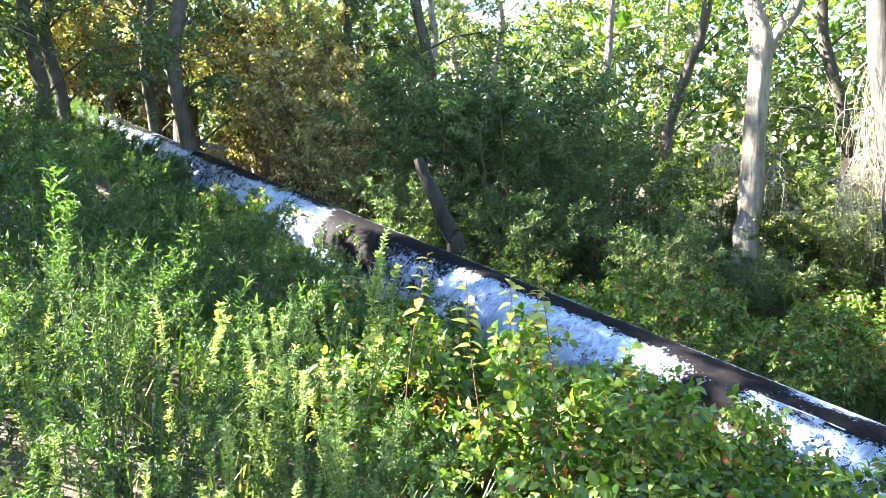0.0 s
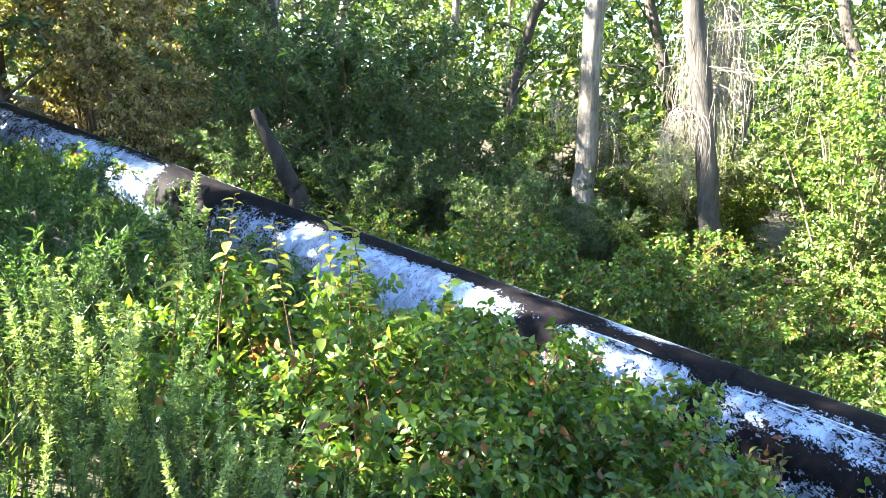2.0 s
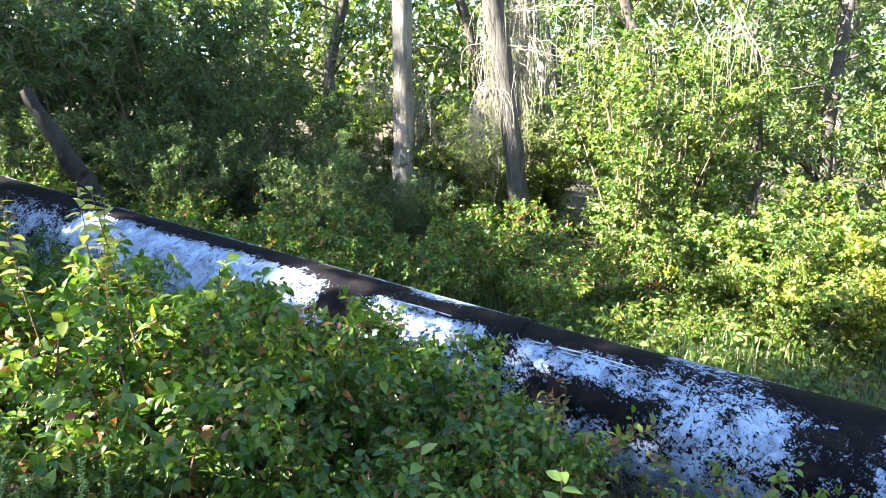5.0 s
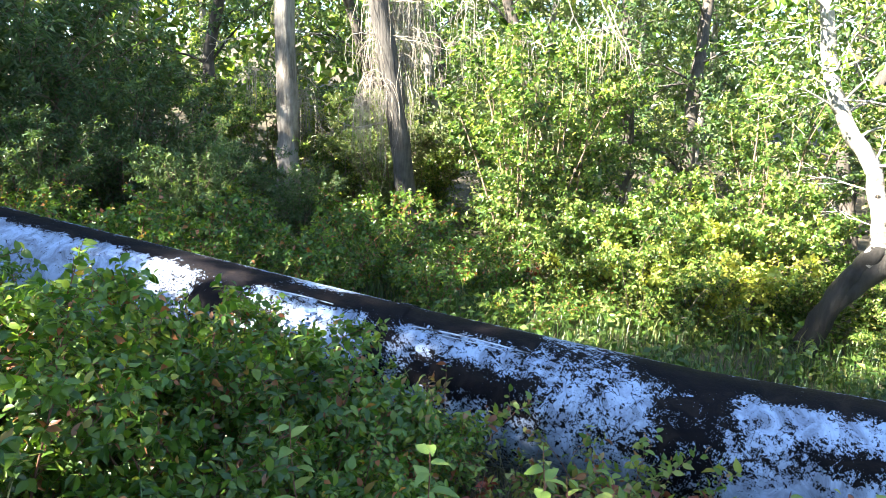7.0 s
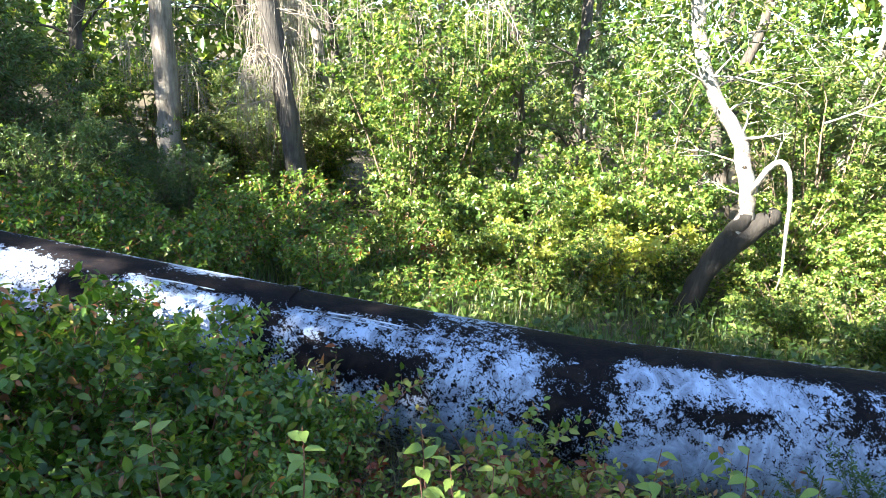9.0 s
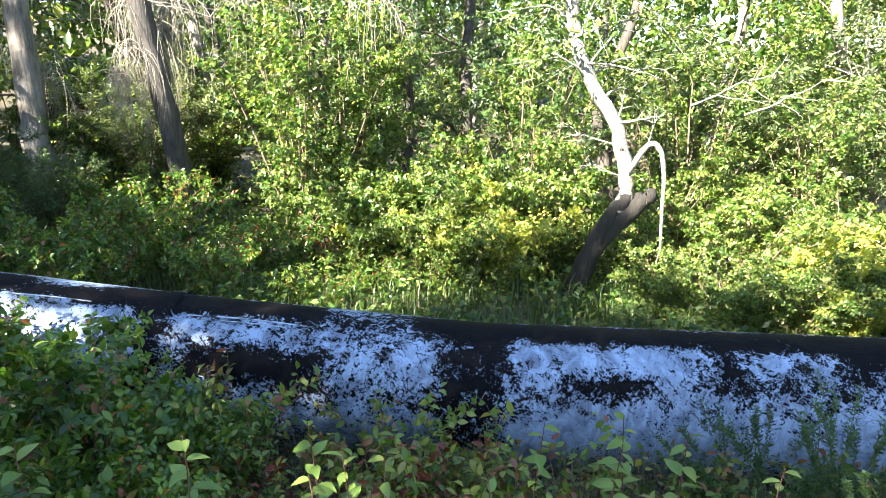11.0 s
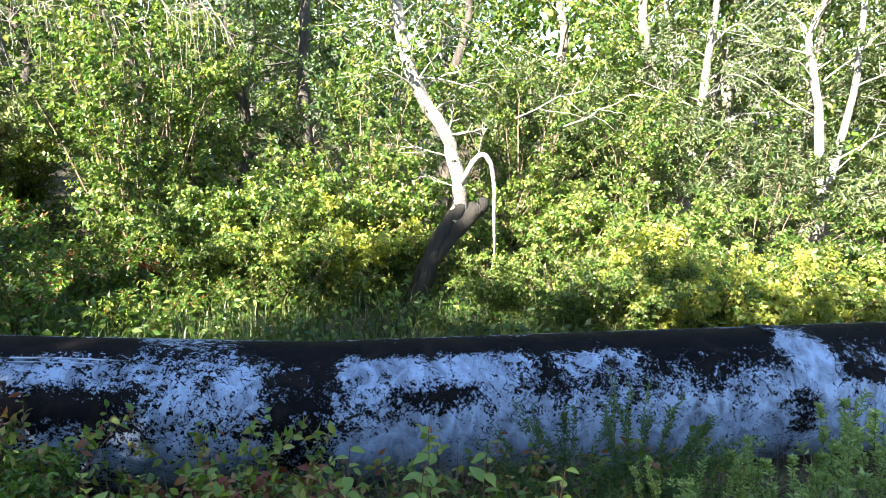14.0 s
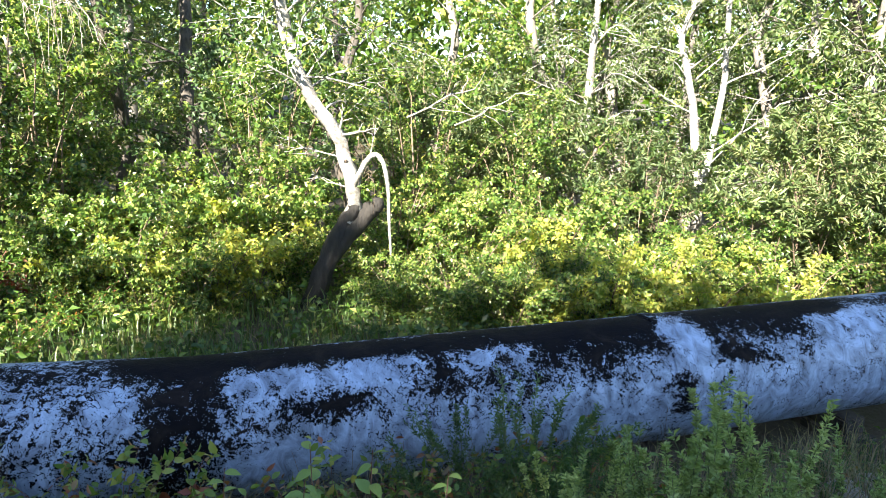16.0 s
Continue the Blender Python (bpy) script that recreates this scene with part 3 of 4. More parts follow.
def seam(s0, s1, ang, w=0.005):
    """A thin raised weld seam that runs along the pipe."""
    pts = []
    for s in np.linspace(s0, s1, 40):
        d = WAY_MIDDLE if s > -2 else WAY_UPPER
        upv = unit(np.array([0, 0, 1.0]) - d[2] * d)
        side = np.cross(d, upv)
        side = -side if side @ np.array([-AX, -AY, 0]) < 0 else side
        wob = ang + 1.2 * math.sin(s * 5.0)
        pts.append(pipe_axis(s) + (PIPE_R + 0.002) * (math.sin(radians(wob)) * side + math.cos(radians(wob)) * upv))
    v, f = tubes([(pts, np.full(40, w))], 6)
    part("weld_seam", mesh_of("weld_seam", v, f, 4, True), SEAM_MAT, middle if s0 > -2 else upper, "pale weld seam along the pipe")


SEAM_MAT, _t, _b = material("seam_paint", 0.45)
_t.links.new(ramp(_t, noise_tex(_t, 9.0, 4.0), [(0.4, (0.03, 0.03, 0.035)), (0.55, (0.55, 0.60, 0.70))]), _b.inputs["Base Color"])
seam(-1.98, -1.12, 23)
seam(-1.9, -1.2, 27, 0.003)
seam(-3.2, -2.65, 22, 0.004)

# ---- trees that stand in view ----
def ground_at(p):
    return [p[0], p[1], ground_z(p[0], p[1]) - 0.15]


t1 = tree("tree", 11, LEAF_SUN, BARK_GREY, ([ground_at((5.99, 12.20)), (6.02, 12.18, 0.9), (6.02, 12.16, 4.06), (5.77, 12.30, 4.9), (5.47, 12.40, 7.5), (5.37, 12.50, 9.5)], [0.27, 0.21, 0.19, 0.13, 0.09, 0.03]),
          16, 2.2, 0.5, split=True, label="grey-barked tree with a forked trunk and shaggy dead twigs",
          extra=[("limb", ([(6.02, 12.16, 3.7), (6.47, 11.95, 4.55), (6.92, 12.20, 6.2), (7.02, 12.10, 8.0)], [0.14, 0.12, 0.08, 0.02]), BARK_GREY)])
t2 = tree("tree", 12, LEAF_OLIVE, BARK_MID, ([ground_at((6.64, 8.88)), (6.62, 8.89, -0.4), (6.42, 9.01, 1.6), (6.16, 9.19, 3.28), (5.92, 9.36, 6.0), (6.02, 9.46, 9.0)], [0.22, 0.17, 0.16, 0.16, 0.11, 0.03]),
          14, 2.0, 0.6, split=True, label="dark leaning tree trunk hung with grey dead twigs")
lean = tree("tree", 13, LEAF_SUN, BARK_WHITE, ([(8.30, 2.53, -0.16), (8.332, 2.445, 0.0), (8.337, 2.433, 0.25), (8.307, 2.514, 0.60), (8.275, 2.60, 0.91), (8.17, 2.863, 1.317), (8.10, 3.024, 1.714), (8.066, 3.10, 2.07), (8.04, 3.15, 2.45), (8.0, 3.4, 4.0), (8.1, 3.7, 6.0)],
                                               [0.10, 0.095, 0.088, 0.085, 0.085, 0.083, 0.08, 0.076, 0.072, 0.05, 0.015]),
            14, 1.5, 0.45, split=True, rough=0.09, label="white-barked young tree growing from a dark leaning stump",
            extra=[("stump", ([ground_at((8.02, 3.2)), (8.10, 3.026, -1.40), (8.184, 2.83, -0.78), (8.26, 2.64, -0.33), (8.31, 2.50, -0.10), (8.33, 2.45, 0.03), (8.335, 2.44, 0.10)], [0.18, 0.145, 0.12, 0.105, 0.10, 0.095, 0.06]), BARK_STUMP),
                   ("broken_stub", ([(8.16, 2.88, -0.90), (8.25, 2.66, -0.52), (8.33, 2.44, -0.22), (8.40, 2.24, -0.02), (8.43, 2.16, 0.06), (8.44, 2.15, 0.07)], [0.09, 0.11, 0.115, 0.11, 0.10, 0.02]), BARK_STUMP),
                   ("dead_limb", ([(8.31, 2.43, 0.27), (8.21, 2.341, 0.40), (8.241, 2.251, 0.585), (8.26, 2.19, 0.66), (8.281, 2.127, 0.688), (8.30, 2.07, 0.65), (8.313, 2.026, 0.56), (8.326, 1.982, 0.281), (8.325, 1.987, -0.068), (8.33, 1.97, -0.62), (8.33, 2.02, -0.82)], [0.04, 0.036, 0.034, 0.033, 0.032, 0.032, 0.03, 0.026, 0.022, 0.012, 0.005]), BARK_WHITE)])
t3 = tree("tree", 14, LEAF_OLIVE, BARK_WHITE, ([ground_at((14.6, -0.03)), (14.6, -0.03, -0.6), (14.6, -0.18, 0.86), (14.5, -0.3, 3.0), (14.4, -0.4, 7.0)], [0.16, 0.13, 0.09, 0.06, 0.02]), 14, 1.9, 0.3, split=True,
          label="pale-barked tree in a sunny thicket")
t4 = tree("tree", 15, LEAF_OLIVE, BARK_WHITE, ([ground_at((13.48, -2.3)), (13.48, -2.3, -0.76), (13.51, -2.08, 1.14), (13.54, -1.79, 2.3), (13.52, -1.98, 2.9), (13.4, -2.0, 7.0)], [0.11, 0.095, 0.07, 0.055, 0.05, 0.02]), 12, 1.8, 0.4, split=True,
          label="pale tree with several thin white trunks",
          extra=[("trunk", ([(13.48, -2.3, -0.5), (13.47, -2.41, 0.14), (13.44, -2.56, 1.53), (13.45, -2.52, 2.84), (13.3, -2.5, 6.0)], [0.075, 0.065, 0.055, 0.045, 0.02]), BARK_WHITE)])
t0 = tree("tree", 16, LEAF_BROWN, BARK_DARK, ([ground_at((-6.0, 17.3)), (-6.0, 17.2, 3.2), (-6.15, 17.2, 4.1), (-6.9, 17.2, 4.6), (-7.3, 17.2, 6.5), (-7.2, 17.4, 9.0)], [0.34, 0.30, 0.30, 0.24, 0.16, 0.03]), 14, 2.2, 0.5, split=True,
          label="dark-trunked tree among withered brown leaves")
snag = tree("dead_snag", 17, LEAF_SUN, DARK_WOOD, ([ground_at((0.36, 8.6)), (0.24, 8.6, 0.7), (0.1, 8.6, 0.95), (-0.27, 8.6, 1.77)], [0.13, 0.12, 0.11, 0.055]), 0, rough=0.12, label="dark broken dead snag leaning behind the pipe")

def knots(root, seed, count, lo, hi):
    """Dark branch scars on a pale trunk."""
    rng = np.random.default_rng(seed)
    trunk_part = [o for o in root.children if o.name.startswith("trunk")][0]
    n = len(trunk_part.data.vertices)
    for i in range(count):
        vert = trunk_part.data.vertices[int(n * rng.uniform(lo, hi))]
        bm = bmesh.new()
        bmesh.ops.create_icosphere(bm, subdivisions=2, radius=1.0)
        for w in bm.verts:
            w.co *= 1 + 0.3 * noise.noise(w.co * 2 + Vector((i * 3.0, 0, 0)))
        me = bpy.data.meshes.new("knot")
        bm.to_mesh(me)
        bm.free()
        k = part("knot", me, BARK_STUMP, trunk_part, "dark branch scar")
        k.matrix_basis = Matrix.Translation(vert.co) @ vert.normal.to_track_quat("Z", "Y").to_matrix().to_4x4() @ Matrix.Diagonal((0.03, 0.018, 0.010, 1))


knots(lean, 3, 16, 0.05, 0.7)
knots(t3, 4, 8, 0.1, 0.6)
knots(t4, 5, 8, 0.1, 0.6)
for i, (start, way, ln, r) in enumerate([((8.27, 2.60, 0.90), (0.0, -1.0, 0.25), 0.42, 0.022), ((8.28, 2.58, 0.95), (-0.1, -0.35, 1.0), 0.34, 0.018), ((8.13, 2.95, 1.55), (0.0, -0.75, 0.95), 0.75, 0.018), ((8.12, 2.96, 1.60), (0.1, -1.0, -0.12), 0.95, 0.014),
                                         ((8.30, 2.55, 0.62), (-0.2, 1.0, 0.35), 0.85, 0.012), ((8.33, 2.44, 0.25), (-0.2, 1.0, 0.2), 0.55, 0.010), ((8.30, 2.2, 0.63), (0, -0.1, 1.0), 0.35, 0.010), ((8.9, 1.9, 1.1), (0.1, -1.0, 0.45), 1.2, 0.016), ((9.0, 1.3, 1.0), (0.1, -1.0, 0.5), 1.0, 0.014)]):
    dead_branch(lean, 200 + i, start, way, ln, r, BARK_WHITE)
for i, (start, way, ln, r) in enumerate([((13.47, -2.45, 0.3), (0, -1.0, 0.7), 2.0, 0.022), ((13.5, -2.2, 0.9), (0, 0.9, 0.8), 1.6, 0.02), ((13.44, -2.56, 1.5), (0, -1.0, 0.5), 1.5, 0.02), ((13.52, -1.9, 2.0), (0, 1.0, 0.4), 1.5, 0.02), ((13.48, -2.35, 0.0), (-0.3, -1.0, 1.1), 1.8, 0.018), ((13.5, -2.1, 1.6), (-0.3, -0.7, 0.9), 1.5, 0.018)]):
    dead_branch(t4, 210 + i, start, way, ln, r, BARK_WHITE)
for i, (start, way, ln) in enumerate([((14.6, -0.2, 1.0), (0, 1, 0.8), 1.5), ((14.6, -0.2, 1.3), (-0.4, -1, 0.6), 1.4)]):
    dead_branch(t3, 220 + i, start, way, ln, 0.018, BARK_WHITE)
for i, (start, way, ln) in enumerate([((5.95, 12.6, 3.0), (1, -0.4, -0.2), 1.6), ((5.9, 12.7, 2.4), (1, -0.4, -0.6), 1.4), ((5.7, 12.8, 2.8), (-1, 0.3, -0.3), 1.0)]):
    dead_branch(t1, 230 + i, start, way, ln, 0.018)
for i, (start, way, ln) in enumerate([((6.1, 9.2, 2.6), (1, -0.7, -0.3), 1.3), ((6.0, 9.3, 3.0), (1, -0.7, 0.1), 1.5), ((6.3, 9.1, 1.2), (-0.8, 0.6, -0.2), 0.9)]):
    dead_branch(t2, 240 + i, start, way, ln, 0.016)
hang_twigs(t1, 71, [(6.1, 12.52, 2.6), (6.27, 12.33, 2.1), (6.38, 12.16, 1.7), (5.62, 12.74, 2.1), (6.21, 12.58, 3.4), (6.5, 12.2, 1.4)], 34, 1.2, DEAD_WOOD, 0.24, 0.006)
hang_twigs(t2, 72, [(6.58, 9.13, 3.5), (6.32, 9.3, 3.3), (6.24, 9.24, 2.5), (6.57, 9.25, 2.9), (6.87, 9.17, 3.4), (6.95, 9.1, 3.0), (6.11, 9.2, 1.9), (6.44, 9.1, 1.8), (6.61, 9.1, 2.2), (6.0, 9.3, 1.5), (6.75, 9.0, 2.6)], 60, 1.2, DEAD_WOOD, 0.19, 0.006)
hang_twigs(lean, 73, [(8.28, 2.35, 0.75), (8.33, 2.3, 0.4)], 7, 0.35, BARK_TWIG, 0.12, 0.004)

# ---- woods behind ----
def generic(name, seed, leaf, bark, h, **kw):
    rng = np.random.default_rng(seed)
    w = rng.normal(0, 0.25, (5, 3)) * [[0, 0, 0], [1, 1, 0], [1, 1, 0], [1, 1, 0], [1, 1, 0]]
    pts = np.array([[0, 0, -0.2], [0, 0, h * 0.25], [0, 0, h * 0.5], [0, 0, h * 0.75], [0, 0, h]]) + w
    return tree(name, seed, leaf, bark, (pts, [0.015 * h, 0.013 * h, 0.010 * h, 0.006 * h, 0.002 * h]), **kw)


rng = np.random.default_rng(5)
kinds = [generic("tree", 21, LEAF_SUN, BARK_GREY, 9.0, limbs=23, limb_len=2.7, first=0.08, twigs=13, twig_len=0.85, leaves=18, leaf_len=0.135, label="leafy green woodland tree in sunlight"),
         generic("tree", 22, LEAF_OLIVE, BARK_GREY, 8.5, limbs=23, limb_len=2.6, first=0.08, twigs=13, twig_len=0.85, leaves=19, leaf_len=0.16, leaf_w=0.3, label="grey-green willowy woodland tree"),
         generic("tree", 23, LEAF_WILLOW, BARK_DARK, 10.0, limbs=23, limb_len=2.8, first=0.08, twigs=13, twig_len=0.85, leaves=18, leaf_len=0.135, label="dark green woodland tree")]
spots = []
for dist, step in ((16.5, 8.0), (22.0, 16.0)):
    for bearing in np.arange(-42, 122, step):
        q = radians(bearing + rng.uniform(-2.5, 2.5))
        d = dist + rng.uniform(-1.5, 1.5)
        spots.append((d * math.sin(q), d * math.cos(q)))
for i, (x, y) in enumerate(spots):
    k = i if i < 3 else int(rng.integers(0, 3))
    s = rng.uniform(0.85, 1.15)
    put(kinds[k], x, y, 0, s) if i < 3 else again(kinds[k], x, y, rng.uniform(0, 360), s)
# unseen tall trees beside the walker, added so that their shade falls over the pipe
shade = generic("tree", 24, LEAF_SUN, BARK_GREY, 12.3, limbs=30, limb_len=2.7, first=0.54, twigs=16, twig_len=0.9, leaves=13, leaf_len=0.3, label="unseen tall tree added to shade the pipe")
put(shade, -8.4, 0.6, 30, 0.83)
for i, (x, y, s) in enumerate([(-8.0, -3.4, 0.84), (-10.0, 12.4, 0.86), (-7.0, -8.0, 0.9), (-0.5, -9.5, 0.9), (7.0, -10.5, 0.9), (-5.6, -5.0, 0.77), (-6.2, -1.4, 0.80), (-9.4, 7.8, 0.55), (-8.9, 6.2, 0.5), (-7.2, 6.0, 0.42), (-7.4, 7.6, 0.42), (-8.2, 9.4, 0.45), (-11.5, 14.6, 0.5), (-11.8, 12.8, 0.5)]):
    again(shade, x, y, 77.0 * i + 30, s)
# more unseen trees, high-crowned, added to shade the pipe but spare the near bank
lofty = generic("tree", 25, LEAF_SUN, BARK_GREY, 9.5, limbs=16, limb_len=2.3, first=0.70, limb_up=0.1, twigs=16, twig_len=0.8, leaves=14, leaf_len=0.24, label="unseen tall bare-stemmed tree added for its high crown's shade")
put(lofty, -8.8, 8.7, 0, 0.92)
for x, y, k in ((-6.2, 2.0, 0.95), (-8.2, 4.5, 0.93), (-6.8, 5.0, 0.81), (-7.4, 3.2, 0.90), (-7.2, 0.4, 0.93)):
    again(lofty, x, y, 60 * y, k)
# narrowed unseen copy, added only to throw shade on the stump
again(lofty, -8.0, 5.65, 20, 0.42, sz=1.12)
for q, d in ((-33, 15.5), (-27, 17.0), (-21, 17.5), (-14, 17.0), (-7, 16.0), (0, 16.0)):
    again(kinds[2 if q % 2 else 1], d * math.sin(radians(q)), d * math.cos(radians(q)), 13.0 * q, 0.95)

# dark-leaved trees added where the deep wood is only unlit
for x, y, s in ((10.2, 7.5, 0.85), (9.4, 9.4, 0.95), (12.2, 7.0, 1.0)):
    again(kinds[2], x, y, 90 * x, s)

for q, d in ((92, 17.5), (99, 16.5), (105, 15.5), (111, 15.0), (117, 15.0)):
    again(kinds[1 if q % 2 else 0], d * math.sin(radians(q)), d * math.cos(radians(q)), 29.0 * q, 1.0)


def far_woods():
    rng = np.random.default_rng(8)
    n = 66000
    q = np.radians(rng.uniform(-60, 140, n))
    d = rng.uniform(27, 33, n)
    z = 13.0 * rng.uniform(0, 1, n) ** 0.9 - 1.5
    p = np.stack([d * np.sin(q), d * np.cos(q), z], 1)
    keep = np.array([z[i] < 9 + 5 * noise.noise((p[i, 0] * 0.16, p[i, 1] * 0.16, 1.0)) for i in range(n)])
    p = p[keep]
    v, f = leaf_sheets(rng, p, unit(rng.normal(0, 1, p.shape)), 0.55, 0.55)
    ob = new("far_woods", mesh_of("far_woods", v, f, 3))
    ob.data.materials.append(LEAF_SUN)
    tagged(ob, "distant dense green woods closing the hollow", "woods", kind="stuff")


far_woods()

# ---- shrubs behind the pipe ----
willows = [plant("willow_shrub", 31 + i, LEAF_WILLOW, BARK_TWIG, 26, 4.8, 1.9, 21, 0.82, 0.4, 14, 0.148, 0.28, 0.2, 0.7, 0.06, 0.4, 0.022, label="dense dark green willow shrub in shade") for i in range(2)]
for i, (x, y, s) in enumerate([(0.1, 11.6, 1.0), (1.3, 11.2, 1.0), (2.5, 10.3, 0.72), (4.0, 10.2, 0.42), (4.6, 8.9, 0.36), (2.9, 8.6, 0.45), (1.3, 9.2, 0.5), (-0.4, 10.2, 0.5)]):
    put(willows[i], x, y, 0, s) if i < 2 else again(willows[i % 2], x, y, 67 * i, s)
brown = plant("withered_shrub", 35, LEAF_BROWN, BARK_TWIG, 20, 4.4, 1.6, 24, 0.7, 0.3, 16, 0.12, 0.5, 0.5, 1.0, 0.1, 0.3, 0.025, label="tall shrub with withered brown leaves")
put(brown, -2.3, 14.0)
for i, (x, y, k) in enumerate([(-3.6, 15.8, 1.1), (-1.3, 13.4, 0.85), (-4.6, 17.4, 1.2), (-2.6, 16.6, 1.3), (-1.6, 12.6, 0.6), (-7.4, 19.6, 1.3), (-10.0, 19.6, 1.3), (-8.8, 21.0, 1.4)]):
    again(brown, x, y, 90 * i + 90, k)
vine = [plant("leafy_shrub", 36 + i, LEAF_SUN, BARK_TWIG, 18, 5.2 if i == 0 else 2.6, 1.3 if i == 0 else 1.4, 22, 0.62, 0.3, 20, 0.078, 0.62, 0.4, 1.0, 0.05, 0.4, 0.02, label="sunlit bright green leafy shrub") for i in range(2)]
yellow = plant("yellowing_shrub", 39, LEAF_YELLOW, BARK_TWIG, 16, 2.0, 0.9, 20, 0.45, 0.3, 12, 0.085, 0.6, 0.4, 1.0, 0.08, 0.3, 0.015, label="shrub turning yellow in sunlight")
put(vine[0], 6.9, 6.6)
for i, (x, y, s) in enumerate([(8.1, 6.9, 1.05), (10.2, 4.6, 1.0), (11.0, 2.4, 1.0), (11.6, 0.6, 0.9)]):
    again(vine[0], x, y, 120 + 70 * i, s)
for i, (start, way, ln) in enumerate([((-0.4, -0.9, 4.2), (0.3, -0.4, -1.0), 1.0), ((0.3, -1.0, 4.0), (0.4, -0.3, -1.0), 0.9), ((0.9, -0.7, 3.9), (0.2, -0.4, -1.0), 1.1)]):
    dead_branch(vine[0], 250 + i, start, way, ln, 0.012)
# these three stand out of view, added to shade the weeds on the left
for x, y, s in ((-7.6, 5.8, 0.95), (-7.2, 7.3, 0.92), (-7.9, 9.2, 0.95)):
    again(vine[0], x, y, 50 * x, s)
put(vine[1], 8.3, 5.5)
for i, (x, y, s) in enumerate([(9.2, 4.4, 1.0), (9.7, 2.4, 0.95), (9.1, 1.2, 0.75), (9.8, 0.1, 0.9), (10.4, -1.2, 0.9), (10.6, -2.8, 0.85), (7.3, 5.6, 0.75), (8.9, 3.6, 0.6), (8.8, 8.3, 1.2), (7.7, 4.8, 0.5), (10.6, -4.4, 0.8), (9.0, 2.0, 0.6)]):
    again(vine[1], x, y, 51 * i, s)
for i, (x, y, s) in enumerate([(7.4, 12.6, 0.9), (8.8, 11.4, 0.9), (6.6, 14.4, 1.1), (4.4, 13.6, 1.1), (8.6, 13.6, 1.3), (2.6, 14.6, 1.4)]):
    again(vine[1], x, y, 37 * i, s)
for i, (x, y, k) in enumerate([(6.9, 5.3, 0.6), (6.9, 4.5, 0.62), (7.1, 5.0, 0.8), (6.8, 4.3, 0.42), (7.1, 4.1, 0.5), (7.4, 4.0, 0.5), (7.9, 1.7, 0.45), (7.9, 1.0, 0.52), (8.0, 0.4, 0.55), (8.3, -0.2, 0.58), (8.6, -0.9, 0.6), (8.9, -1.8, 0.62), (9.2, -2.8, 0.65)]):
    again(vine[1], x, y, 47 * i + 20, k)
hang_twigs(vine[0], 74, [(-0.5, 0.5, 3.9), (-0.45, 0.42, 3.5), (-0.45, -0.5, 3.4), (0.35, -1.1, 3.5)], 16, 0.8, DEAD_WOOD, 0.14, 0.006)
put(yellow, 8.0, 5.1)
for i, (x, y, s) in enumerate([(7.3, 4.7, 0.8), (7.6, 4.2, 0.8), (7.0, 5.2, 0.7), (8.1, 3.9, 0.9), (8.3, -0.6, 0.75), (8.6, -1.2, 0.8), (8.2, 0.1, 0.65), (8.9, -1.9, 0.8), (9.1, -2.7, 0.8), (9.0, -0.2, 0.9), (10.0, 0.5, 0.8), (9.6, -0.6, 0.7), (9.9, -1.6, 0.75), (8.6, 4.5, 0.7)]):
    again(yellow, x, y, 60 * i, s)
olive = plant("willow_shrub", 41, LEAF_OLIVE, BARK_TWIG, 22, 4.2, 1.4, 22, 0.65, 0.45, 16, 0.14, 0.24, 0.2, 0.7, 0.05, 0.3, 0.02, label="grey-green narrow-leaved willow shrub in sunlight")
put(olive, 11.2, -3.6)
for i, (x, y, s) in enumerate([(10.4, -5.2, 0.9), (12.4, -4.6, 1.05), (12.2, -1.2, 0.9), (12.8, 0.8, 1.1), (9.0, 9.0, 1.0), (7.4, 10.6, 0.85), (12.6, -6.4, 1.0), (13.0, 2.6, 1.2)]):
    again(olive, x, y, 73 * i, s)
low = plant("low_shrub", 43, LEAF_DOGWOOD, BARK_RED, 14, 1.3, 0.75, 16, 0.35, 0.3, 12, 0.065, 0.55, 0.3, 1.0, 0.1, 0.2, 0.01, label="low green shrub in shade behind the pipe")
put(low, 1.75, 6.9)
for i, (x, y, s) in enumerate([(2.6, 6.4, 0.9), (3.3, 5.9, 0.8), (2.7, 7.4, 1.1), (3.9, 6.4, 1.0), (4.6, 5.6, 0.85), (5.2, 4.6, 0.6), (4.9, 7.0, 1.1), (5.8, 5.8, 0.9), (0.9, 8.2, 0.9), (-0.7, 9.6, 0.9), (-1.9, 10.6, 0.9), (5.6, 8.2, 1.1), (-0.1, 10.0, 1.0), (-3.0, 11.0, 1.0), (6.3, 4.9, 0.6)]):
    again(low, x, y, 43 * i, s)
meadow("grass_behind_pipe", 81, (5.0, 9.0, -9, 8), 22000, 0.42, 0.006, GRASS_GREEN, "tall green grass in shade behind the pipe", 0.45, 0.0)
carpet("undergrowth_behind_pipe", 82, (5.05, 14, -13, 10), 40000, 0.55, 0.10, 0.55, LEAF_SUN, "low leafy green undergrowth in the hollow", 0.1)

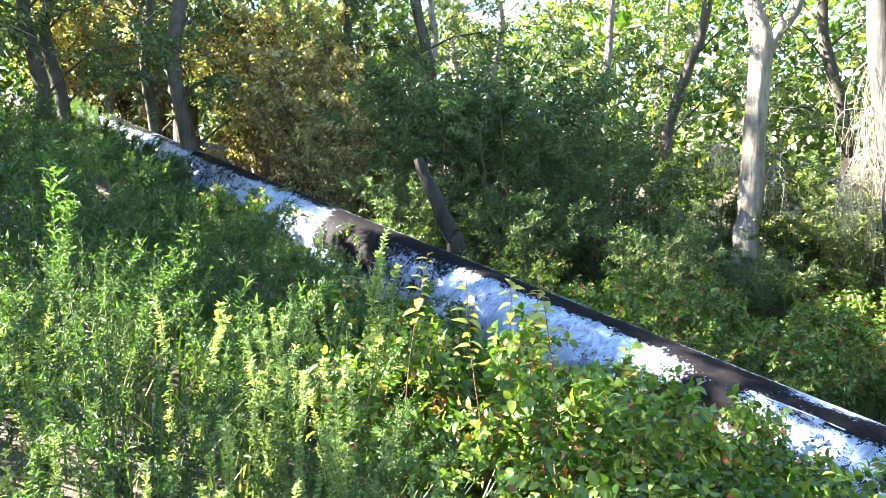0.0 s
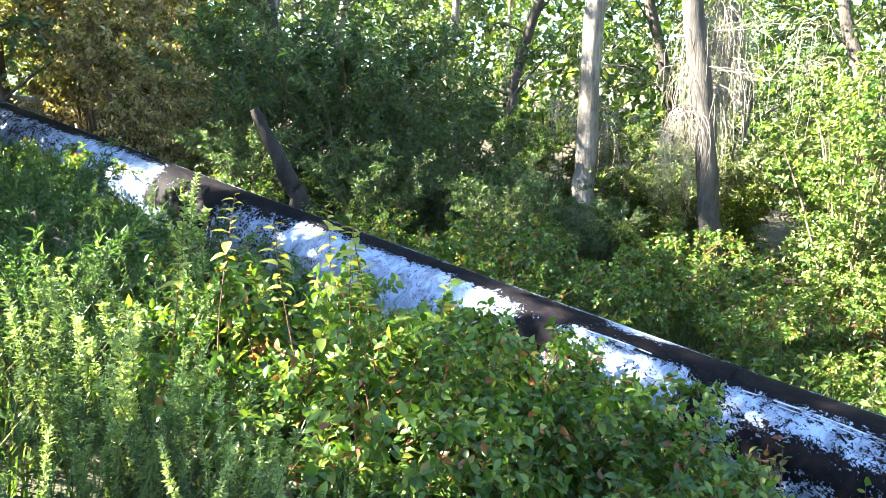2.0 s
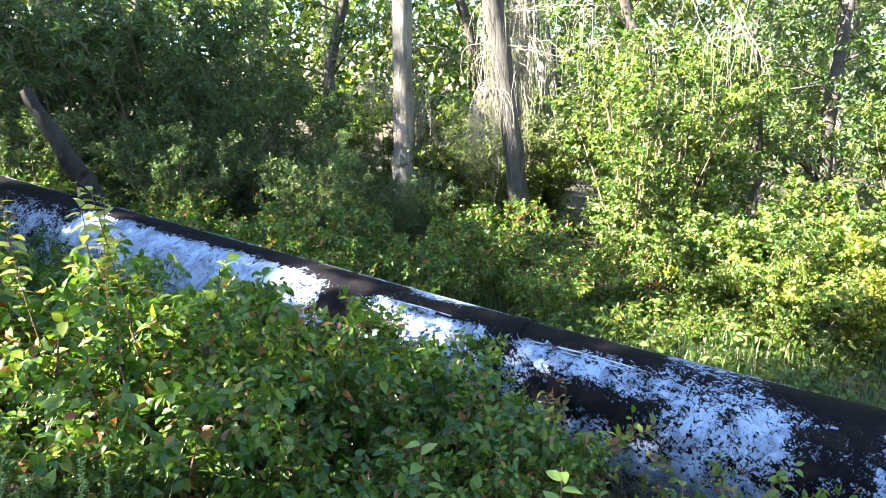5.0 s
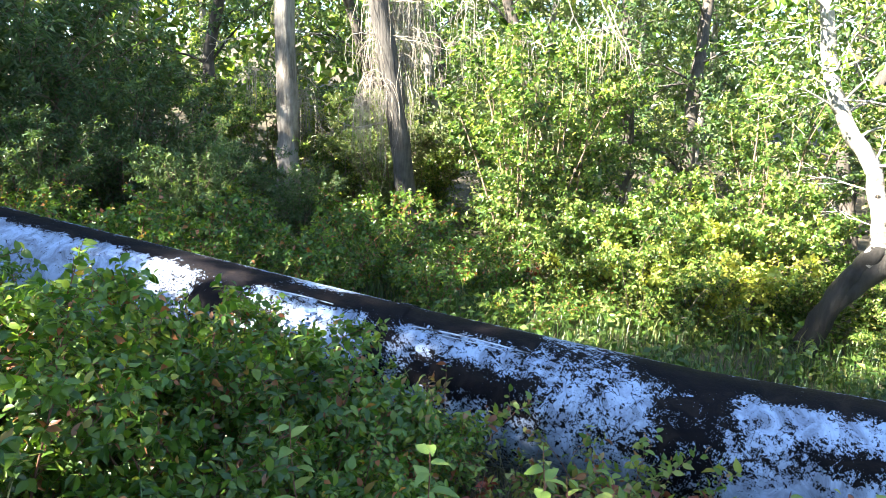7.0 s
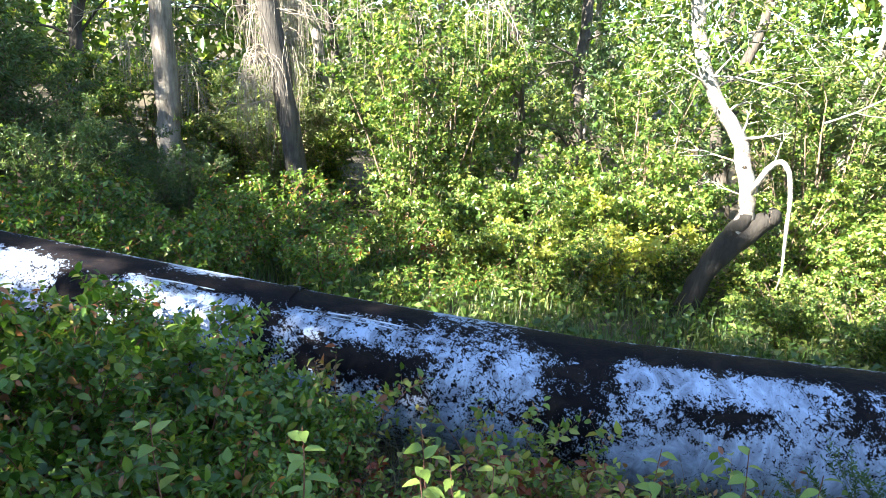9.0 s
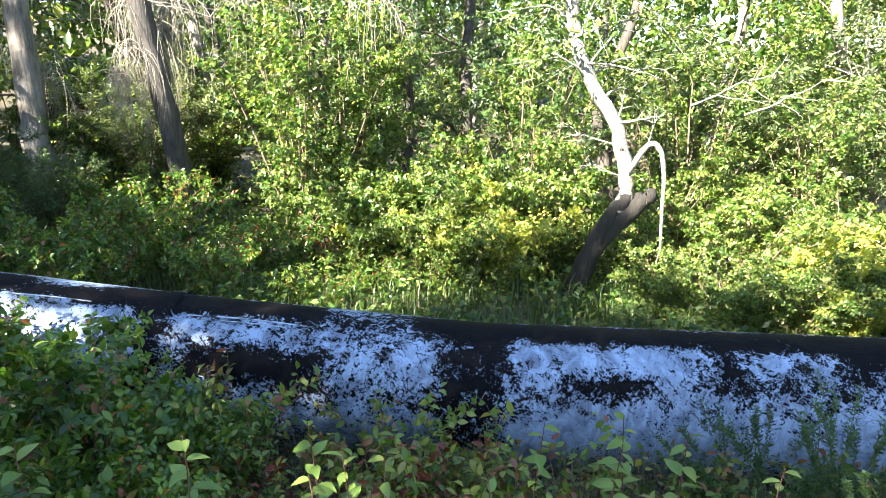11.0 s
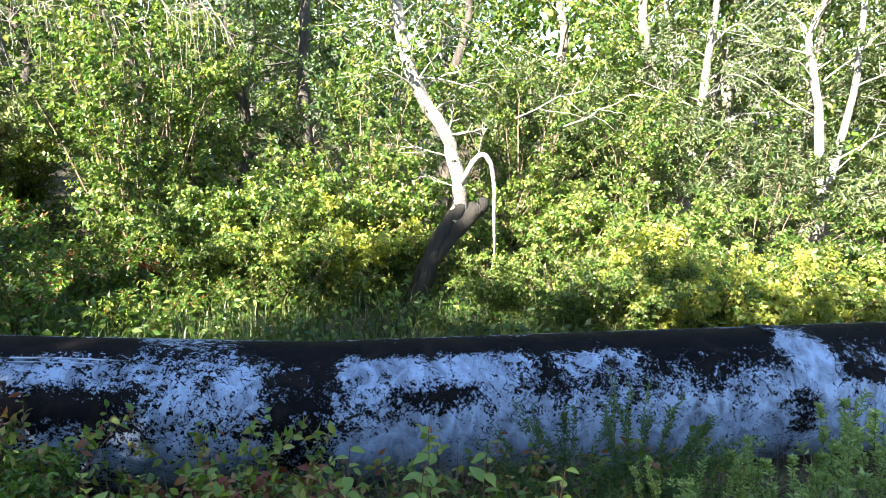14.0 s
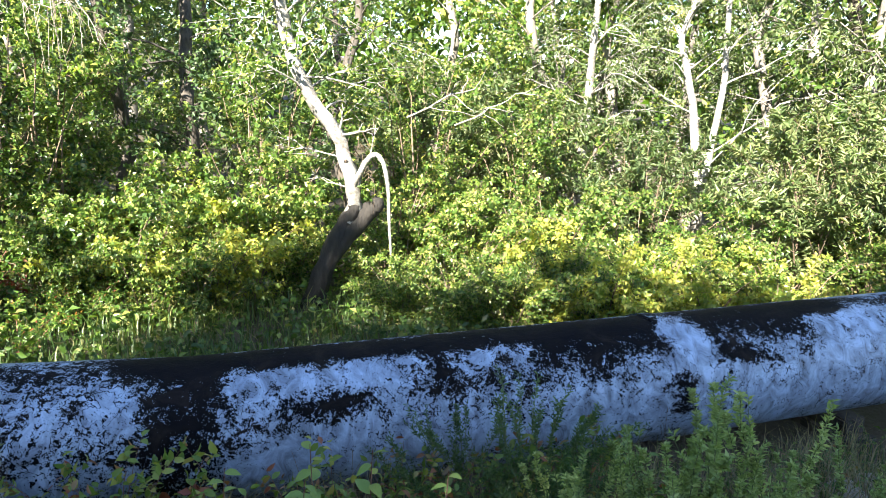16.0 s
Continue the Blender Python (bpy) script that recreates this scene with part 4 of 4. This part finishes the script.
# ---- shrubs and weeds on the near bank ----
dog = [plant("dogwood_shrub", 51 + i, LEAF_DOGWOOD, BARK_RED, 18, 1.12, 0.62, 18, 0.28, 0.3, 12, 0.055, 0.58, 0.35, 0.9, 0.12, 0.2, 0.007, fine=True, label="green dogwood shrub with a few reddening leaves") for i in range(2)]
put(dog[0], -0.1, 3.0, 0, 1.15)
put(dog[1], 0.5, 3.0, 0, 1.15)
for i, (x, y, s) in enumerate([(1.15, 3.05, 1.2), (0.25, 2.35, 0.95), (0.9, 2.35, 1.0), (1.5, 2.5, 1.0), (0.8, 3.9, 1.0), (1.75, 3.1, 0.9), (0.2, 4.2, 1.1), (-0.3, 5.0, 0.95), (0.35, 5.3, 0.9), (-0.6, 4.1, 0.95), (-0.6, 6.0, 0.8), (-1.0, 5.0, 0.8), (1.95, 2.4, 0.75), (1.5, 3.7, 1.05), (2.15, 2.9, 0.72), (1.35, 1.9, 0.7), (2.3, 3.4, 0.72), (1.85, 4.1, 0.95), (2.5, 2.7, 0.6)]):
    again(dog[i % 2], x, y, 61 * i, s)
weeds = [plant("feathery_weed", 55 + i, LEAF_WEED, STEM_GREEN, 24, 1.2, 0.4, 12, 0.24, 0.82, 15, 0.029, 0.26, 0.0, 0.7, 0.1, 0.12, 0.005, label="tall feathery green weed with narrow leaves", category="weed") for i in range(2)]
weeds.append(plant("feathery_weed", 58, LEAF_WEED, STEM_GREEN, 13, 1.2, 0.55, 7, 0.38, 0.85, 14, 0.066, 0.22, 0.0, 0.5, 0.08, 0.25, 0.006, sides=3, label="tall feathery green weed with narrow leaves", category="weed"))
for i, (x, y, s) in enumerate([(-1.2, 2.0, 0.9), (-1.7, 2.8, 1.0), (-1.0, 2.8, 0.9), (-0.55, 2.2, 0.75), (-0.65, 3.3, 0.95), (-1.5, 1.5, 0.8), (3.55, 0.05, 0.95), (3.65, -0.3, 1.1), (3.4, -0.45, 0.9), (3.1, -1.0, 0.3), (3.3, -1.6, 0.3), (-0.3, 1.75, 0.5), (-0.05, 1.85, 0.5), (3.7, -2.0, 0.3), (-1.9, 2.1, 1.0), (-1.7, 1.2, 0.8), (-2.2, 1.6, 0.7), (-2.3, 2.6, 0.7), (-1.35, 1.1, 0.6), (-2.6, 3.3, 0.65), (-0.9, 1.45, 0.6), (-2.0, 3.6, 0.7), (4.0, -1.5, 0.25)]):
    put(weeds[i], x, y, 0, s) if i < 2 else again(weeds[i % 2], x, y, 83 * i, s)
rng = np.random.default_rng(12)
n = 0
for b in np.arange(-15.0, -2.4, 0.95):
    for a in np.arange(-1.9, 3.5, 0.9):
        aa, bb = a + rng.uniform(-0.3, 0.3), b + rng.uniform(-0.3, 0.3)
        x, y = aa * AX + bb * AY, aa * AY - bb * AX
        if y < 3.0 or math.atan2(x, y) < -0.75 or math.atan2(x, y) > 0.0 - 0.03 * (y < 4):
            continue
        s = rng.uniform(0.8, 1.15) * (0.6 if a > 2.2 else 0.7 if a > 0.5 else 1.05)
        if math.atan2(x + 0.3, y) > -0.40:
            beyond = min((pipe_axis(u) for u in np.arange(-22, -4, 0.25)), key=lambda q: abs(math.atan2(q[0] + 0.3, q[1]) - math.atan2(x + 0.3, y)))
            near = math.hypot(x + 0.3, y) / math.hypot(beyond[0] + 0.3, beyond[1])
            cover = 0.55 if math.atan2(x + 0.3, y) < -0.17 else 0.3
            s = min(1.25 * s, max(0.3, (1.68 + (beyond[2] + cover - 1.68) * near - ground_z(x, y)) / 1.0 * rng.uniform(0.8, 1.1)))
        put(weeds[2], x, y, 0, s) if n == 0 else again(weeds[2], x, y, rng.uniform(0, 360), s)
        n += 1
for u in np.arange(-21.0, -8.0, 0.5):
    for out in (0.72, 1.25):
        q = pipe_axis(u + rng.uniform(-0.2, 0.2))
        x, y = q[0] - 0.75 * out + rng.uniform(-0.1, 0.1), q[1] - 0.66 * out
        again(weeds[2], x, y, rng.uniform(0, 360), rng.uniform(0.5, 0.85) * (1.0 if u < -13 or u > -10 else 0.75))
meadow("grass_slope", 88, (-10.0, 1.0, -4, 10), 16000, 0.28, 0.006, GRASS_GREEN, "short green grass on the open slope", 0.5, 0.2)
meadow("grass_upper_bank", 86, (-3.0, 1.6, -8, -0.8), 14000, 0.5, 0.005, GRASS_GREEN, "tall green grass among weeds on the near bank", 0.4, 0.2)
carpet("weed_undergrowth", 87, (-2.5, 1.8, -9, -0.8), 22000, 0.45, 0.05, 0.3, LEAF_WEED, "low feathery weeds on the near bank", 0.2)
meadow("grass_near_bank", 83, (0.6, 3.9, -3, 6), 12000, 0.34, 0.004, GRASS_GREEN, "green grass on the near bank")
meadow("dry_grass", 84, (1.8, 3.95, -2.5, 6), 11000, 0.40, 0.003, GRASS_DRY, "dry straw-coloured grass beside the pipe", 0.7)
carpet("undergrowth_near_bank", 85, (0.5, 3.95, -6, 7), 16000, 0.26, 0.055, 0.5, LEAF_DOGWOOD, "low leafy plants on the near bank", 0.4)

spire = plant("spire_weed", 61, LEAF_SPIRE, STEM_GREEN, 4, 1.15, 0.20, 44, 0.055, 0.85, 8, 0.026, 0.36, 0.0, 0.8, 0.2, 0.03, 0.004, 0.0, fine=False, label="upright green weed spire with knobbly leaf tufts", category="weed")
for i, (x, y, top) in enumerate([(-0.57, 2.12, 1.16), (-0.47, 2.05, 1.01), (-0.69, 1.55, 0.96), (-0.25, 1.73, 0.94), (-0.36, 1.66, 0.88), (-0.13, 1.8, 0.74), (2.86, -0.98, 0.6), (2.74, -1.05, 0.5), (2.79, -0.8, 0.41), (2.57, -0.86, 0.45),
                                 (3.07, -1.33, 0.52), (2.91, -0.61, 0.25), (2.61, -0.57, 0.36), (-0.55, 3.56, 1.47), (-1.0, 1.6, 1.0), (-1.2, 2.4, 1.3), (-0.9, 1.9, 1.05), (-1.35, 1.7, 1.05), (-1.6, 2.2, 1.15), (-1.15, 1.35, 0.9), (-0.75, 2.5, 1.05), (-1.0, 2.9, 1.15), (2.95, -1.15, 0.3), (2.5, -0.7, 0.25), (3.2, -1.6, 0.3), (3.09, -1.07, 0.47), (3.02, -0.89, 0.32), (2.94, -0.65, 0.22), (2.97, -1.16, 0.29), (2.93, -0.77, 0.24), (-0.32, 1.89, 0.80), (-0.23, 1.80, 0.69), (-0.12, 1.72, 0.66), (0.03, 1.82, 0.63), (0.10, 1.77, 0.59), (-0.70, 1.94, 0.87), (-0.56, 1.96, 0.94), (-0.86, 2.21, 1.22), (-0.77, 2.23, 1.08), (-1.06, 1.73, 0.96), (-1.63, 2.24, 1.34), (3.2, -1.39, 0.13), (3.15, -0.49, 0.05)]):
    s = top - ground_z(x, y)
    put(spire, x, y, 0, s) if i == 0 else again(spire, x, y, 67 * i, s)
bank = [plant("bank_shrub", 64 + i, LEAF_BANK, BARK_RED, 9, 0.8, 0.42, 8, 0.22, 0.35, 5, 0.058, 0.55, 0.3, 0.9, 0.25, 0.12, 0.005, fine=True, label="sparse twiggy shrub with green and reddish leaves beside the pipe") for i in range(2)]
rng = np.random.default_rng(33)
for i in range(26):
    a, b = rng.uniform(2.1, 3.7), rng.uniform(-2.4, 2.6)
    x, y = a * AX + b * AY, a * AY - b * AX
    s = rng.uniform(0.75, 1.2) * (1.0 if a > 2.6 else 0.75)
    put(bank[i], x, y, 0, s) if i < 2 else again(bank[i % 2], x, y, rng.uniform(0, 360), s)


def big_leaf(name, mat):
    """One oval leaf, 1 long, with a bent midrib and a drooping tip."""
    rows = [(0.0, 0.0), (0.15, 0.17), (0.35, 0.27), (0.6, 0.25), (0.82, 0.13), (1.0, 0.0)]
    v, f = [], []
    for u, w in rows:
        z = -0.35 * u * u
        v += [(u, -w, z + 0.35 * w), (u, 0, z), (u, w, z + 0.35 * w)]
    for i in range(len(rows) - 1):
        for k in (0, 1):
            f.append((3 * i + k, 3 * i + 3 + k, 3 * i + 4 + k, 3 * i + 1 + k))
    me = mesh_of(name, v, f, 4, True)
    me.materials.append(mat)
    return me


BIG_LEAF, SPRIG_LEAF = big_leaf("sapling_leaf", LEAF_SAPLING), big_leaf("sprig_leaf", LEAF_SPRIG)


def sapling(x, y, top, seed, leaf_mesh, size, label, bare=0.45):
    rng = np.random.default_rng(seed)
    root = tagged(new("sapling"), label, "sapling", "saplings on the near bank")
    g = ground_z(x, y)
    root.location = (x, y, g)
    h = top - g
    k = np.linspace(0, 1, 9)
    pts = np.stack([0.06 * np.sin(k * 3 + seed) * h, 0.06 * np.cos(k * 2.3 + seed) * h, k * h], 1)
    pts -= pts[0] + [0, 0, 0.04]
    v, f = tubes([(pts, 0.0055 * (1 - 0.7 * k))], 6)
    part("stem", mesh_of("sapling_stem", v, f, 4, True), BARK_RED, root)
    n = int(8 + 9 * h)
    for i in range(n):
        u = bare + (1 - bare) * (i + 0.5) / n
        p = [np.interp(u, k, pts[:, c]) for c in range(3)]
        leaf = new("leaf", leaf_mesh)
        leaf.parent = root
        s = size * rng.uniform(0.6, 1.15) * (0.6 + 0.4 * math.sin(math.pi * min(1, (i + 1) / n)))
        leaf.matrix_basis = pose(*p, rng.uniform(-25, 25), rng.uniform(-40, 15), 137.5 * i + rng.uniform(-25, 25)) @ Matrix.Diagonal((s, s, s, 1))


for i, (x, y, top) in enumerate([(1.32, 1.38, 0.46), (1.72, 1.22, 0.44), (1.70, 1.08, 0.32), (2.12, 0.63, 0.20), (2.59, 0.31, 0.24), (2.56, 0.13, 0.22), (2.37, 0.4, 0.2), (2.41, -0.19, 0.26), (2.32, 0.25, 0.16), (1.2, 1.75, 0.42), (1.9, 0.9, 0.25), (2.1, 0.2, 0.12), (2.3, 0.65, 0.24), (2.45, -0.05, 0.3), (2.0, 1.3, 0.2)]):
    sapling(x, y, top, 100 + i, BIG_LEAF, 0.10, "thin sapling with pale green oval leaves", 0.35)
for i, (x, y, top) in enumerate([(0.27, 2.82, 1.27), (0.04, 2.88, 1.23), (0.33, 2.88, 1.2), (-0.34, 2.91, 1.33), (-0.6, 2.7, 1.1), (0.02, 3.3, 1.25)]):
    sapling(x, y, top, 120 + i, SPRIG_LEAF, 0.075, "thin upright sprig with bright yellow leaves", 0.72)


def dry_twigs():
    """Fallen and standing dead twigs at the foot of the pipe."""
    rng = np.random.default_rng(95)
    xy = over_bank(rng, 1500, 1.9, 3.9, -3.0, 4.5)
    s = np.array([(x, y, ground_z(x, y) + rng.uniform(-0.02, 0.22)) for x, y in xy])
    d = unit(rng.normal(0, 1, (1500, 3)) * [1, 1, 0.9] + [0, 0, 0.5])
    v, f = twig_prisms(s, s + d * rng.uniform(0.12, 0.5, (1500, 1)), 0.0028 * np.ones(1500))
    ob = new("dry_twigs", mesh_of("dry_twigs", v, f, 4))
    ob.data.materials.append(BARK_TWIG)
    tagged(ob, "tangle of thin dead brown twigs beside the pipe", "twigs", kind="stuff")


dry_twigs()


def support():
    """A dark timber block under the pipe where it leaves the ground."""
    c = pipe_axis(5.4)
    root = tagged(new("pipe_support"), "dark weathered timber block under the pipe", "support")
    g = ground_z(c[0], c[1])
    root.matrix_basis = pose(c[0], c[1], g - 0.1, 0, 0, 32)
    top = c[2] - PIPE_R - g + 0.1 + 0.02
    for k, (w, d, z0, z1) in enumerate([(0.34, 0.9, 0.0, top * 0.55), (0.24, 0.7, top * 0.55, top)]):
        bm = bmesh.new()
        bmesh.ops.create_cube(bm, size=1, matrix=Matrix.Translation((0, 0, (z0 + z1) / 2)) @ Matrix.Diagonal((d, w, z1 - z0, 1)))
        bmesh.ops.bevel(bm, geom=bm.edges[:], offset=0.015, segments=2, affect="EDGES")
        me = bpy.data.meshes.new("timber")
        bm.to_mesh(me)
        bm.free()
        part("timber", me, BARK_DARK, root)


support()
rng = np.random.default_rng(77)
for i in range(9):
    x, y = 5.5 + rng.normal(0, 0.13), -2.55 + rng.normal(0, 0.16)
    bm = bmesh.new()
    bmesh.ops.create_icosphere(bm, subdivisions=2, radius=0.5)
    for v in bm.verts:
        v.co *= 1 + 0.35 * noise.noise(v.co * 2.2 + Vector((i * 7.0, 0, 0)))
    me = bpy.data.meshes.new("rock")
    bm.to_mesh(me)
    bm.free()
    r = new("rock", me)
    me.materials.append(DEAD_WOOD)
    s = rng.uniform(0.10, 0.22)
    r.matrix_basis = pose(x, y, ground_z(x, y) + s * 0.2, rng.uniform(0, 60), rng.uniform(0, 60), rng.uniform(0, 360)) @ Matrix.Diagonal((s * 1.3, s, s * 0.7, 1))
    tagged(r, "pale broken stone lying under the pipe", "rock", "stones under the pipe")
for i, (x, y, ln, rz, tx) in enumerate([(4.3, 7.8, 1.5, 20, 62), (4.75, 6.5, 1.7, 200, 58), (5.1, 6.2, 1.1, 160, 40), (5.4, 5.9, 0.9, 190, 30), (2.45, 0.3, 0.75, 10, 12), (2.75, -0.05, 0.7, 100, 8), (2.2, 0.45, 0.6, 250, 25), (3.0, 0.2, 0.55, 320, 14)]):
    k = np.linspace(0, 1, 9)[:, None]
    pts = np.array([[0.0, 0, 1]]) * k * ln + np.array([[0.0, -1, 0]]) * 0.18 * ln * k ** 2
    v, f = tubes([(pts, 0.006 * (1 - 0.7 * k[:, 0]))], 5)
    st = new("dry_stalk", mesh_of("dry_stalk", v, f, 4, True))
    st.data.materials.append(GRASS_DRY)
    st.matrix_basis = pose(x, y, ground_z(x, y) - 0.03, tx, 0, rz)
    tagged(st, "long dry straw-coloured grass stalk", "grass stalk", "dry stalks")

red = plant("red_leaved_vine", 91, LEAF_RED, BARK_RED, 5, 0.8, 0.25, 4, 0.18, 0.3, 5, 0.09, 0.6, 0.3, 0.9, 0.3, 0.1, 0.006, label="small vine with bright red autumn leaves")
put(red, 6.5, 6.0, 0, 1.0)
for i, (x, y, s) in enumerate([(5.9, 6.6, 0.8), (7.6, 4.6, 0.8), (1.9, 6.6, 0.9), (2.2, 2.6, 0.8), (2.7, 1.7, 0.8), (3.0, 1.3, 0.9), (2.4, 2.0, 0.7), (2.3, 0.1, 0.55), (1.1, 2.1, 0.7)]):
    again(red, x, y, 70 * i, s)
